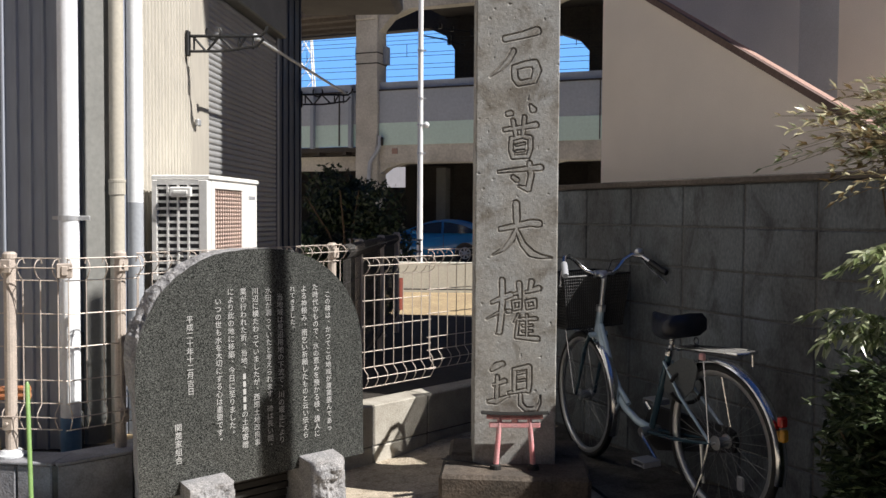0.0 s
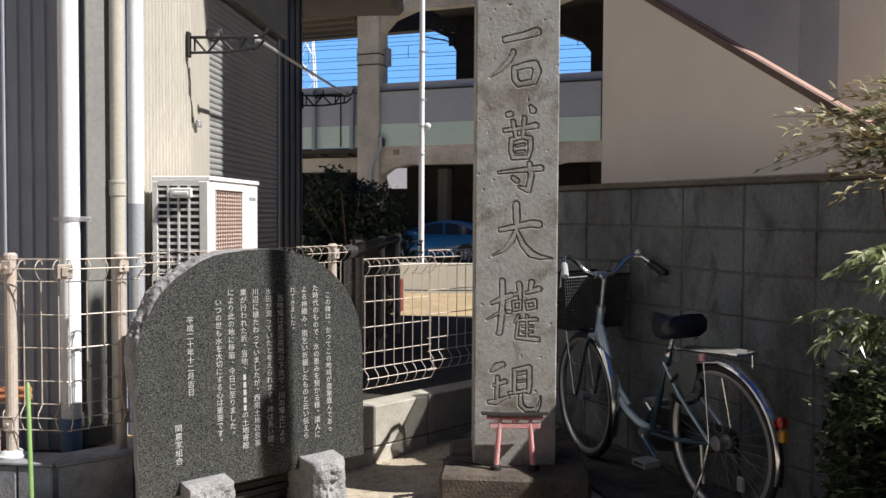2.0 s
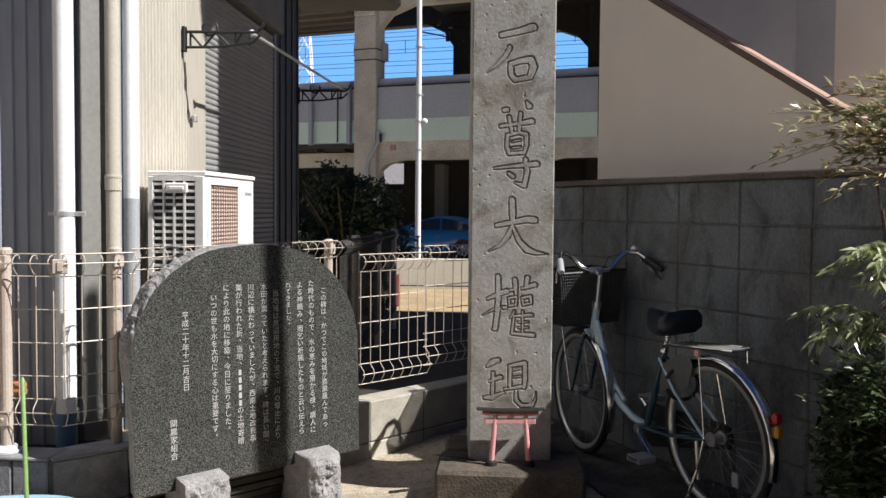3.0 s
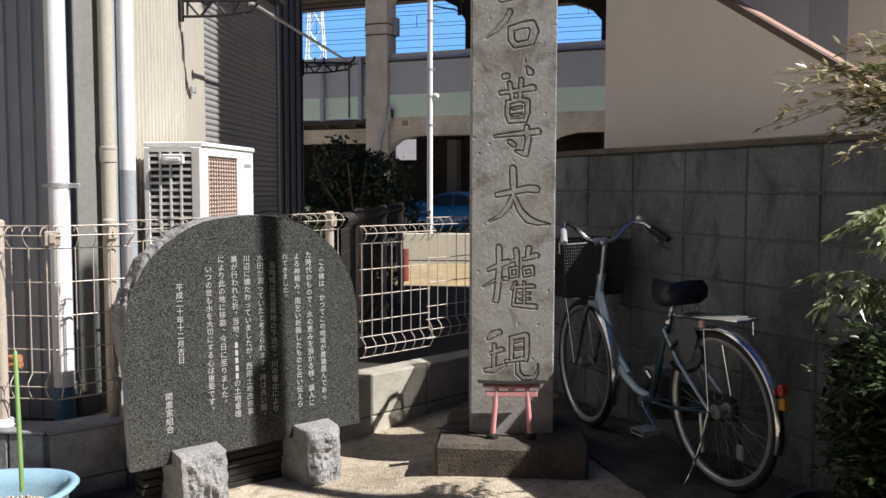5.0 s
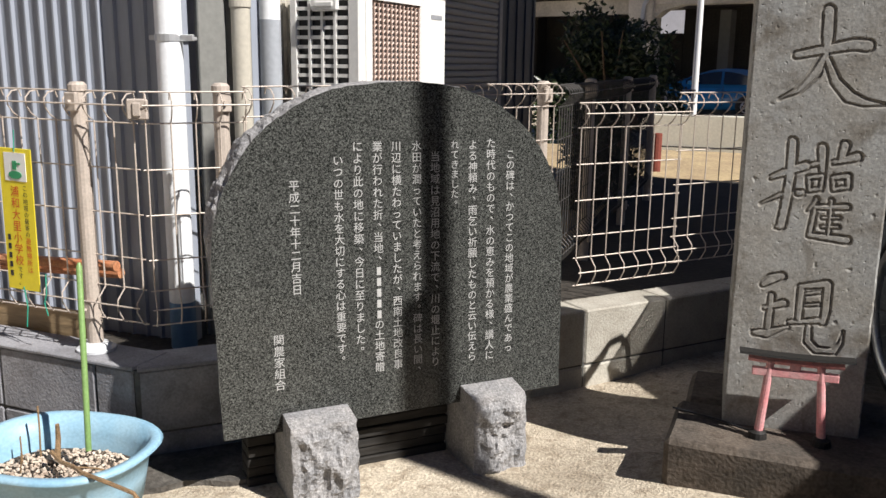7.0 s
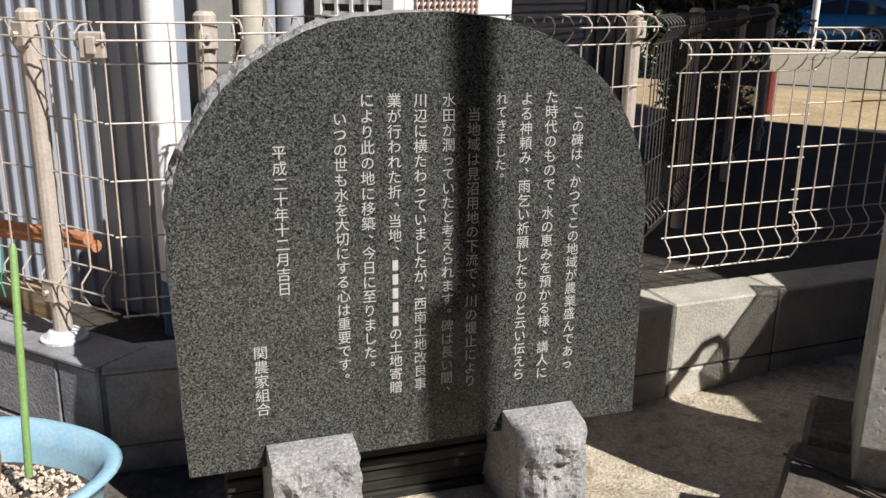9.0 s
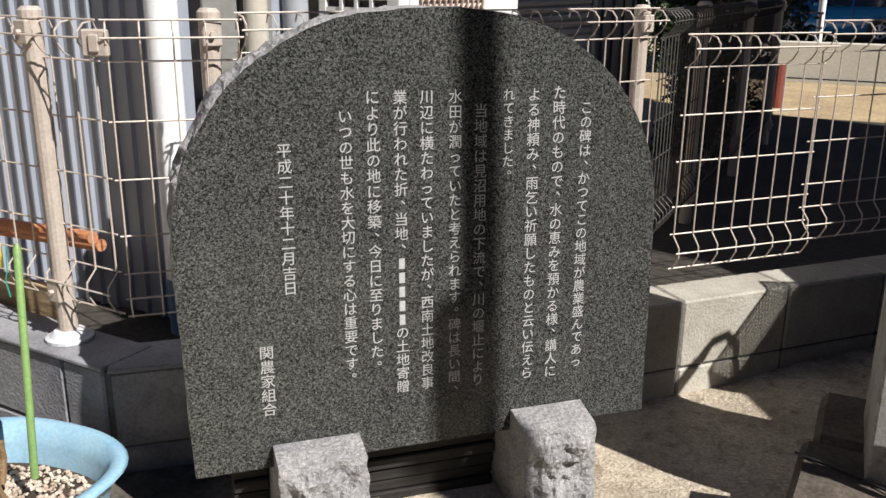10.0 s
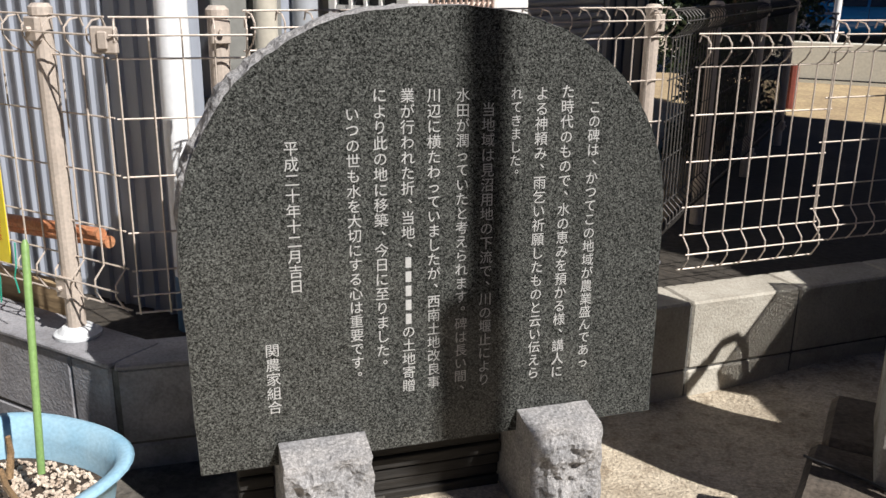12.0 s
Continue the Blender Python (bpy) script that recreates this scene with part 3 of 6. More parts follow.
# ---- house beyond the block wall ----
def build_house():
    f = line_frame(1.169 + 0.899 * 0.45, 4.27 + 0.438 * 0.45, -64)
    h = thing("house", f, "cream stucco house with a sloping stair parapet and brown coping", "house")
    zs = lambda s: 2.524 - 0.592 * (s + 0.828)
    bm = bmesh.new()
    prism(bm, [(-1.285, 0), (1.0, 0), (1.0, zs(1.0) - 0.01), (-1.285, zs(-1.285) - 0.01)], 0.0, 0.14)
    part("stair_parapet", bm, M_STUCCO, h)
    a, b = -1.30, 1.03
    bm = bmesh.new()
    prism(bm, [(a, zs(a) - 0.01), (b, zs(b) - 0.01), (b, zs(b) + 0.03), (a, zs(a) + 0.03)], -0.025, 0.0)
    part("coping_edge", bm, M_COPEDGE, h)
    bm = bmesh.new()
    prism(bm, [(a, zs(a) - 0.008), (b, zs(b) - 0.008), (b, zs(b) + 0.032), (a, zs(a) + 0.032)], 0.001, 0.055)
    part("coping", bm, M_COPING, h, "sunlit pinkish coping")
    part("wall", boxed(-1.285, -1.15, 0.142, 4.5, 0, 4.996), M_GREYWALL, h, "grey wall beside the stairs")
    part("wall", boxed(-1.148, 0.30, 1.58, 1.73, 0, 4.996), M_PALEGREY, h, "pale grey wall at the head of the stairs")
    part("wall", boxed(-0.335, 0.88, 1.0, 1.15, 0, 4.996), M_STUCCO, h, "cream stucco wall of the house")
    part("wall", boxed(0.32, 0.475, 1.74, 4.5, 0, 4.996), M_STUCCO, h)
    part("upper_storey", boxed(-1.285, 0.88, 1.0, 4.5, 5.0, 7.256), M_STUCCO, h)
    bm = bmesh.new()
    prism(bm, [(-1.4, 7.26), (1.42, 7.26), (1.66, 8.1), (1.0, 8.5), (-1.4, 8.5)], 1.12, 1.20)
    part("verge", bm, M_COPEDGE, h)
    part("roof", boxed(-1.4, 0.9, 1.205, 4.6, 7.26, 7.5), M_COPEDGE, h)
    return h


build_house()


# ---- metal-clad building on the west side ----
def corrugated(length, z0, z1, pitch, depth, y=0.0, thick=0.012, gap=0.5):
    """Sheet with vertical ribs along x, standing proud towards -y."""
    bm = bmesh.new()
    pts = []
    x = 0.0
    while x < length - 1e-6:
        for fx, fy in ((0, 0), (gap - 0.1, 0), (gap, -depth), (0.9, -depth), (1.0, 0)):
            px = x + fx * pitch
            if px <= length and not (fx == 0 and x > 0):
                pts.append((px, y + fy))
        x += pitch
    if pts[-1][0] < length:
        pts.append((length, y))
    lo = [bm.verts.new((px, py, z0)) for px, py in pts]
    hi = [bm.verts.new((px, py, z1)) for px, py in pts]
    for i in range(len(pts) - 1):
        bm.faces.new((lo[i], lo[i + 1], hi[i + 1], hi[i]))
    back = [bm.verts.new((px, y + thick, z)) for px, z in ((0, z0), (length, z0), (length, z1), (0, z1))]
    bm.faces.new((back[1], back[0], back[3], back[2]))
    return bm


def build_building():
    b = thing("metal_clad_building", pose(0, 0, 0), "workshop clad in ribbed blue-grey and cream metal with a roller shutter", "building")
    top = 4.6
    part("front_wall", corrugated(3.4, 0.1, top, 0.062, 0.011, gap=0.78), M_SIDING, b, "ribbed blue-grey metal siding", m=line_frame(-5.06, 4.02, -1.5))
    part("corner_post", boxed(-0.02, 0.05, -0.03, 0.03, 0.1, top, 0.004), M_SIDING, b, m=line_frame(-1.70, 3.95, 0))
    part("trim_board", boxed(0.0, 0.10, -0.012, 0.02, 0.1, top, 0.004), M_TRIM, b, m=line_frame(-1.645, 4.02, 55))
    part("trim_board", boxed(0.0, 0.11, -0.010, 0.02, 0.1, top, 0.004), M_TRIM, b, m=line_frame(-1.60, 4.12, 65))
    part("trim_board", boxed(0.0, 0.12, -0.008, 0.02, 0.1, top, 0.004), M_SIDING, b, m=line_frame(-1.555, 4.215, 62))
    side = line_frame(-1.495, 4.32, 85.6)
    part("side_wall", corrugated(0.69, 0.1, top, 0.042, 0.009), M_CREAM, b, "ribbed cream metal siding in sunlight", m=side)
    part("door_jamb", boxed(0.69, 0.985, -0.006, 0.10, 0.1, top, 0.004), M_JAMB, b, "plain beige jamb", m=side)
    part("shutter_header", boxed(0.985, 2.62, -0.06, 0.30, 2.62, 2.98, 0.01), M_TRIM, b, m=side)
    part("shutter_guide", boxed(2.54, 2.60, -0.006, 0.09, 0.1, 2.62, 0.003), M_SHUTTER, b, m=side)
    slat = bmesh.new()
    prism(slat, [(0.008, 0), (0.013, 0.003), (0.018, 0.010), (0.019, 0.020), (0.016, 0.032), (0.008, 0.0362)], 0, 1.55)
    bmesh.ops.rotate(slat, verts=slat.verts, cent=(0, 0, 0), matrix=Matrix.Rotation(radians(-90), 3, "Z"))
    me = bpy.data.meshes.new("slat")
    slat.to_mesh(me)
    slat.free()
    me.materials.append(M_SHUTTER)
    for i in range(67):
        mesh_part("slat", me, None, b, m=side @ pose(0.987, 0.022, 0.11 + i * 0.0372))
    part("column", boxed(2.60, 3.36, 0.0, 0.25, 0.1, top, 0.01), M_DARKPOST, b, "dark blue-grey corner column", m=side)
    for k in range(4):
        part("column_rib", boxed(2.70 + 0.19 * k, 2.725 + 0.19 * k, -0.012, -0.0005, 0.1, top, 0.003), M_DARKPOST, b, m=side)
    part("rear_wall", boxed(3.4, 3.5, 0.25, 4.0, 0.1, top), M_SIDING, b, m=side)
    part("roof", boxed(-0.6, 3.4, 0.05, 4.0, top, top + 0.12), M_SOFFIT, b, m=side)
    canopy = bmesh.new()
    box(canopy, 3.0, 4.2, -0.79, 0.2, 3.15, 3.46, 0.05)
    part("canopy", canopy, M_SOFFIT, b, "grey canopy over the passage", m=side)
    part("plinth", boxed(-3.4, 0.0, 0.0, 0.05, 0.0, 0.33), M_MORTAR, b, m=line_frame(-1.66, 3.97, -1.5))
    return b


build_building()


def build_drainpipe(name, x, y, r, z0, z1, mat, label, low=None, joints=(), clamps=()):
    t = thing(name, pose(x, y, 0), label, "drainpipe")
    part("pipe", tubed([(0, 0, low[0] if low else z0), (0, 0, z1)], r, 20), mat, t, smooth=True)
    if low:
        part("lower_pipe", tubed([(0, 0, z0), (0, 0, low[0])], r * 1.02, 20), low[1], t, smooth=True)
    for z in joints:
        bm = bmesh.new()
        lathe(bm, [(r, z - 0.04), (r * 1.14, z - 0.035), (r * 1.14, z + 0.02), (r * 1.2, z + 0.024), (r * 1.2, z + 0.034), (r, z + 0.036)], 20)
        part("joint", bm, mat, t, smooth=False)
    for z in clamps:
        bm = bmesh.new()
        lathe(bm, [(r * 1.0, z - 0.011), (r * 1.06, z - 0.011), (r * 1.06, z + 0.011), (r * 1.0, z + 0.011)], 20)
        box(bm, r, r + 0.05, -0.006, 0.006, z - 0.010, z + 0.010, 0.002)
        box(bm, -r - 0.03, -r, -0.006, 0.006, z - 0.008, z + 0.008, 0.002)
        box(bm, -0.02, 0.02, r, r + 0.09, z - 0.006, z + 0.006, 0.002)
        part("clamp", bm, M_STEEL, t)
    return t


build_drainpipe("drainpipe", -1.655, 3.875, 0.043, 0.17, 4.5, M_WHITE_PVC, "wide pale drainpipe with a blue foot clamped to the metal wall", low=(0.34, M_BLUE_PVC), clamps=(1.225, 3.2))
build_drainpipe("drainpipe", -1.530, 4.115, 0.033, 0.17, 4.5, M_BEIGE_PVC, "beige drainpipe with a socket joint beside the corner", joints=(1.37, 3.4))
build_drainpipe("drainpipe", -1.498, 4.265, 0.038, 0.17, 4.5, M_WHITE_PVC, "pale drainpipe with a grey lower length", low=(1.30, M_GREY_PVC), joints=())


def build_ac():
    m = line_frame(-1.135, 4.251, 83)
    w, d, z0, z1 = 0.70, 0.285, 0.92, 1.432
    t = thing("air_conditioner_unit", m, "white outdoor air conditioner with a tan grille on a stand", "air conditioner")
    bm = bmesh.new()
    box(bm, 0, w, 0.022, d, z0, z0 + 0.02)
    box(bm, 0.0, 0.03, 0.0, d, z0, z1 - 0.02, 0.006)
    box(bm, 0.03, 0.075, 0.0, 0.03, z0, z1 - 0.02)
    box(bm, 0.47, w, 0.0, d, z0, z1 - 0.02, 0.006)
    box(bm, 0.075, 0.47, 0.0, 0.03, z0, z0 + 0.05)
    box(bm, 0.075, 0.47, 0.0, 0.03, z1 - 0.06, z1 - 0.02)
    box(bm, 0.06, 0.47, d - 0.02, d, z0, z1 - 0.02)
    part("casing", bm, M_AC, t)
    lid = bmesh.new()
    box(lid, -0.008, w + 0.008, -0.008, d + 0.008, z1 - 0.022, z1 + 0.004, 0.006)
    part("lid", lid, M_AC, t)
    part("fan_housing", boxed(0.076, 0.469, 0.09, 0.11, z0 + 0.05, z1 - 0.06), M_ACDARK, t)
    g = bmesh.new()
    k = 20
    for i in range(k):
        z = z0 + 0.06 + (z1 - z0 - 0.13) * i / (k - 1)
        tube(g, [(0.075 + 0.395 * j / 24, 0.012, z + (0.006 if j % 2 else -0.006)) for j in range(25)], 0.0036, 4)
    for i in range(13):
        x = 0.075 + 0.395 * i / 12
        box(g, x - 0.0022, x + 0.0022, 0.008, 0.018, z0 + 0.05, z1 - 0.06)
    part("front_grille", g, M_GRILLE, t, "tan plastic front grille")
    part("badge", boxed(0.56, 0.66, -0.002, 0.0, z1 - 0.105, z1 - 0.088), M_GREYPLASTIC, t)
    # open coil guard on the end that faces the path
    e = bmesh.new()
    box(e, -0.020, -0.0005, 0.0, 0.045, z0, z1 - 0.022, 0.004)
    box(e, -0.020, -0.0005, d - 0.03, d, z0, z1 - 0.022, 0.004)
    box(e, -0.020, -0.0005, 0.045, d - 0.03, z0, z0 + 0.025)
    box(e, -0.020, -0.0005, 0.045, d - 0.03, z1 - 0.045, z1 - 0.022)
    guard = part("coil_guard", e, M_AC, t)
    for i in range(13):
        z = z0 + 0.055 + i * 0.033
        part("guard_bar", boxed(-0.018, -0.008, 0.045, d - 0.03, z - 0.0062, z + 0.0062), M_AC, guard)
    for i in range(1, 4):
        y = 0.045 + (d - 0.075) * i / 4
        part("guard_bar", boxed(-0.021, -0.006, y - 0.005, y + 0.005, z0 + 0.025, z1 - 0.045), M_AC, guard)
    part("coil", boxed(-0.0045, -0.0008, 0.046, d - 0.031, z0 + 0.02, z1 - 0.045), M_ACDARK, t)
    v = bmesh.new()
    box(v, -0.040, -0.021, 0.075, 0.185, z1 - 0.105, z1 - 0.055, 0.006)
    box(v, -0.048, -0.040, 0.09, 0.165, z1 - 0.092, z1 - 0.072, 0.004)
    part("valve_cover", v, M_AC, t)
    for x in (0.09, w - 0.09):
        st = bmesh.new()
        box(st, x - 0.02, x + 0.02, -0.02, d + 0.02, z0 - 0.045, z0 - 0.003, 0.004)
        for y in (0.0, d):
            box(st, x - 0.018, x + 0.018, y - 0.018, y + 0.018, 0.16, z0 - 0.045, 0.003)
        part("stand_leg", st, M_STEEL, t)
    part("foot_block", boxed(0.02, 0.16, -0.03, d + 0.02, z0 - 0.10, z0 - 0.05, 0.006), M_AC, t)
    return t


build_ac()


def bracket(parent_frame, label):
    t = thing("laundry_bracket", parent_frame, label, "bracket", group="laundry brackets")
    bm = bmesh.new()
    box(bm, -0.02, 0.02, -0.02, 0.0, -0.07, 0.07, 0.004)
    part("wall_plate", bm, M_BLACKMETAL, t)
    bm = bmesh.new()
    tube(bm, [(0, -0.02, 0.04), (0, -0.42, 0.035), (0, -0.45, 0.06), (0, -0.46, 0.09)], 0.009, 6)
    tube(bm, [(0, -0.02, -0.045), (0, -0.20, -0.045), (0, -0.40, -0.02), (0, -0.44, 0.02)], 0.008, 6)
    for a, b in ((-0.04, -0.11), (-0.19, -0.12), (-0.19, -0.27), (-0.34, -0.29)):
        tube(bm, [(0, a, 0.038), (0, b, -0.042)], 0.007, 5)
    for a in (-0.045, -0.30, -0.38):
        tube(bm, [(0, a, 0.038), (0, a, -0.036)], 0.006, 5)
    tube(bm, arc((0, -0.155, 0.062), 0.042, 150, 390, 10, "yz"), 0.007, 5)
    part("arm", bm, M_BLACKMETAL, t)
    return t


side = line_frame(-1.495, 4.32, 85.6)
bracket(side @ pose(0.60, -0.012, 2.195), "black cast laundry pole bracket on the wall")
bracket(side @ pose(3.30, 0.0, 2.24), "black cast laundry pole bracket on the column")
rod = thing("laundry_pole", pose(0, 0, 0), "thin bare metal laundry pole resting on two brackets", "pole")
p0, p1 = side @ Vector((0.70, -0.375, 2.245)), side @ Vector((3.36, -0.39, 2.295))
part("rod", tubed([p0, p1], 0.010, 10), M_STEEL, rod)
bm = bmesh.new()
bmesh.ops.create_uvsphere(bm, u_segments=12, v_segments=8, radius=0.020)
part("end_cap", bm, M_WHITE_PVC, rod, "white plastic end cap", m=Matrix.Translation(p0))
wb = thing("pipe_clip", side @ pose(0.74, -0.02, 1.77), "small steel clip on the cream wall", "clip")
part("clip", boxed(-0.025, 0.02, -0.02, 0.004, -0.02, 0.02, 0.005), M_STEEL, wb)


# ---- inscribed granite stone ----
STONE = line_frame(-1.141, 3.303, 42.8, 0.14) @ pose(0, 0, 0, -1.7)


def stone_outline(grow=0.0, seed=0.0, rough=0.0):
    """Straight sides that swell a little, closed by a wide uneven arch."""
    cx, cz, a, b, e = 0.52, 0.45, 0.543 + grow, 0.513 + grow, 2.3
    pts = [(1.062 + grow, 0.0)]
    for i in range(1, 10):
        pts.append((1.063 + grow, 0.45 * i / 10))
    n = 130
    for i in range(n + 1):
        q = math.pi * i / n
        c, s = math.cos(q), math.sin(q)
        pts.append((cx + a * math.copysign(abs(c) ** (2 / e), c), cz + b * abs(s) ** (2 / e)))
    for i in range(1, 10):
        z = 0.45 * (1 - i / 10)
        pts.append((-0.023 - grow + 0.012 * (1 - z / 0.45), z))
    pts.append((-0.010 - grow, 0.0))
    out = []
    for x, z in pts:
        k = rough * (1 if z > 0.01 else 0.2)
        out.append((x + k * noise.noise((x * 9, z * 9, seed)), z + k * noise.noise((x * 9, z * 9, seed + 7))))
    return out


def build_stone():
    t = thing("inscribed_stone", STONE, "dark speckled granite memorial stone with white engraved Japanese text", "monument")
    bm = bmesh.new()
    front = [(x + 0.0030 * noise.noise((x * 45, z * 45, 3)), z + 0.0030 * noise.noise((x * 45, z * 45, 9)) if z > 0.05 else z) for x, z in stone_outline(0, 1, 0.004)]
    rings = [[bm.verts.new((x, 0, z)) for x, z in front]]
    bm.faces.new(rings[0][::-1])
    for j, depth in enumerate((0.010, 0.025, 0.05, 0.08, 0.11, 0.13)):
        ring = []
        for i, (x, z) in enumerate(front):
            left = min(max((0.62 - x) / 0.5, 0), 1) * min(max((z - 0.3) / 0.3, 0), 1)
            g = (0.002 + 0.005 * left) * (1 - math.exp(-depth / 0.03))
            if j == 5:
                g -= 0.012
            low_ = min(max((0.62 - z) / 0.25, 0), 1) * (1 if x < 0.3 else 0)
            g -= low_ * 0.30 * depth
            g += 0.16 * depth * min(max((x - 0.85) / 0.1, 0), 1)
            nx, nz = x - 0.52, max(z - 0.4, 0)
            k = math.hypot(nx, nz) or 1
            j1 = (0.011 * noise.noise((x * 16, z * 16, depth * 40)) + 0.007 * noise.noise((x * 50, z * 50, depth * 90))) * (0.2 + left)
            ring.append(bm.verts.new((x + nx / k * (g + j1), depth + 0.006 * left * noise.noise((x * 20, z * 20, j)), z + nz / k * (g + j1))))
        rings.append(ring)
    bm.faces.new(rings[-1])
    n = len(front)
    for a, b in zip(rings, rings[1:]):
        for i in range(n):
            f = bm.faces.new((a[(i + 1) % n], b[(i + 1) % n], b[i], a[i]))
            f.material_index = 1
    bmesh.ops.recalc_face_normals(bm, faces=bm.faces)
    slab = part("slab", bm, M_GRANITE, t)
    slab.data.materials.append(M_SPLIT)
    columns = [
        (0.872, 0.765, 0.631, "この碑は、かつてこの地域が農業盛んであっ"),
        (0.806, 0.800, 0.682, "た時代のもので、水の恵みを預かる様、講人に"),
        (0.746, 0.797, 0.675, "よる神頼み、雨乞い祈願したものと云い伝えら"),
        (0.687, 0.797, 0.200, "れてきました。"),
        (0.624, 0.767, 0.645, "当地域は見沼用地の下流で、川の堰止により"),
        (0.567, 0.798, 0.692, "水田が潤っていたと考えられます。碑は長い間、"),
        (0.504, 0.799, 0.668, "川辺に横たわっていましたが、西南土地改良事"),
        (0.447, 0.800, 0.670, "業が行われた折、当地、▮▮▮▮▮の土地寄贈"),
        (0.389, 0.802, 0.614, "により此の地に移築、今日に至りました。"),
        (0.332, 0.765, 0.597, "いつの世も水を大切にする心は重要です。"),
        (0.207, 0.702, 0.318, "平成二十年十二月吉日"),
        (0.151, 0.280, 0.162, "関農家組合"),
    ]
    for x, top, span, text in columns:
        carve_column(t, x, top, span, text)
    return t


def carve_column(parent, x, top, span, text):
    """One upright line of lettering, a part for each character; covered names stay plain bars."""
    lines, pitch = len(text), span / len(text)
    size = min(0.0335, pitch * 0.98)
    rows = [bmesh.new() for _ in text]
    plain = "\n".join("\u3000" if c in "、。▮" else c for c in text)
    marks = "\n".join(c if c in "、。" else "\u3000" for c in text)
    for body, dx, dz in ((plain, 0, 0), (marks, 0.45 * size, 0.42 * size)):
        if not body.strip("\u3000\n"):
            continue
        me = text_mesh(body, 1.0)
        bm = bmesh.new()
        bm.from_mesh(me)
        bpy.data.meshes.remove(me)
        for row in range(lines):
            yc = (lines - 1) / 2 - row
            faces = [f for f in bm.faces if abs(f.calc_center_median().y - yc) <= 0.5]
            made = {}
            for f in faces:
                for v in f.verts:
                    if v not in made:
                        made[v] = rows[row].verts.new((x + dx + v.co.x * size, -0.0012, top - pitch * (row + 0.5) + (v.co.y - yc) * size + dz))
                rows[row].faces.new([made[v] for v in f.verts])
        bm.free()
    for row, c in enumerate(text):
        if c == "▮":
            z = top - pitch * (row + 0.5)
            box(rows[row], x - size * 0.20, x + size * 0.20, -0.0012, 0.0, z - pitch * 0.36, z + pitch * 0.36)
        part("character", rows[row], M_LETTER, parent)


build_stone()


def rough_block(name, u0, u1, label):
    """A split-faced granite foot with a notch at the back in which the slab stands."""
    t = thing(name, line_frame(-1.141, 3.303, 42.8), label, "stone block", group="granite feet of the memorial")
    bm = bmesh.new()
    nx, nz = 26, 26
    z_foot = -0.062
    w_front, z_front, z_back = -0.086, 0.178, 0.194
    top = lambda y: z_front + (z_back - z_front) * (y - w_front) / (-w_front)
    # front face, split and uneven
    grid = []
    for j in range(nz + 1):
        row = []
        for i in range(nx + 1):
            s, v = i / nx, j / nz
            edge = min(s, 1 - s, 1 - v) * 6
            k = min(edge, 1)
            y = w_front - 0.018 * (1 - v) + k * (0.030 * noise.noise((s * 3 + u0 * 9, v * 3, 2)) - 0.016 + 0.026 * abs(noise.noise((s * 6 + u0 * 5, v * 6, 5))) + 0.008 * noise.noise((s * 17 + u0, v * 17, 3)))
            x = u0 + (u1 - u0) * s + (0.006 * noise.noise((v * 8, u0 * 5, 1 + round(s))) if s in (0, 1) else 0)
            row.append(bm.verts.new((x, y, z_foot + (z_front - z_foot) * v + (0.004 * noise.noise((s * 9, u0, 0)) if j == nz else 0))))
        grid.append(row)
    for a, b in zip(grid, grid[1:]):
        for i in range(nx):
            bm.faces.new((a[i], a[i + 1], b[i + 1], b[i]))
    # profile behind it: top, step down under the slab, back, foot
    prof = [(-0.003, z_back), (-0.003, 0.139), (0.10, 0.139), (0.10, -0.062)]
    left = grid[-1][0]
    prev = grid[-1]
    lrail, rrail = [r[0] for r in grid], [r[-1] for r in grid]
    for y, z in prof:
        row = [bm.verts.new((u0 + (u1 - u0) * i / nx, y, z)) for i in range(nx + 1)]
        for i in range(nx):
            bm.faces.new((prev[i], prev[i + 1], row[i + 1], row[i]))
        lrail.append(row[0])
        rrail.append(row[-1])
        prev = row
    bm.faces.new(lrail)
    bm.faces.new(rrail[::-1])
    bm.faces.new([*grid[0][::-1], *prev])
    bmesh.ops.recalc_face_normals(bm, faces=bm.faces)
    part("block", bm, M_SPLIT, t)
    return t


rough_block("granite_foot_block", 0.153, 0.343, "rough split grey granite block under the memorial stone")
rough_block("granite_foot_block", 0.706, 0.886, "rough split grey granite block under the memorial stone")

sleep = thing("timber_sleeper", line_frame(-1.141, 3.303, 42.8), "dark ridged timber sleepers lying under the memorial stone", "timber")
for z0, z1, y0 in ((-0.058, 0.036, 0.085), (0.040, 0.136, 0.075)):
    for u0, u1 in ((0.07, 0.149), (0.347, 0.702), (0.890, 0.96)):
        bm = bmesh.new()
        for k in range(3):
            h = (z1 - z0) / 3
            box(bm, u0, u1, y0 + 0.006 * (k % 2), 0.16, z0 + h * k + 0.001, z0 + h * (k + 1) - 0.002, 0.003)
        part("plank", bm, M_TIMBER, sleep)


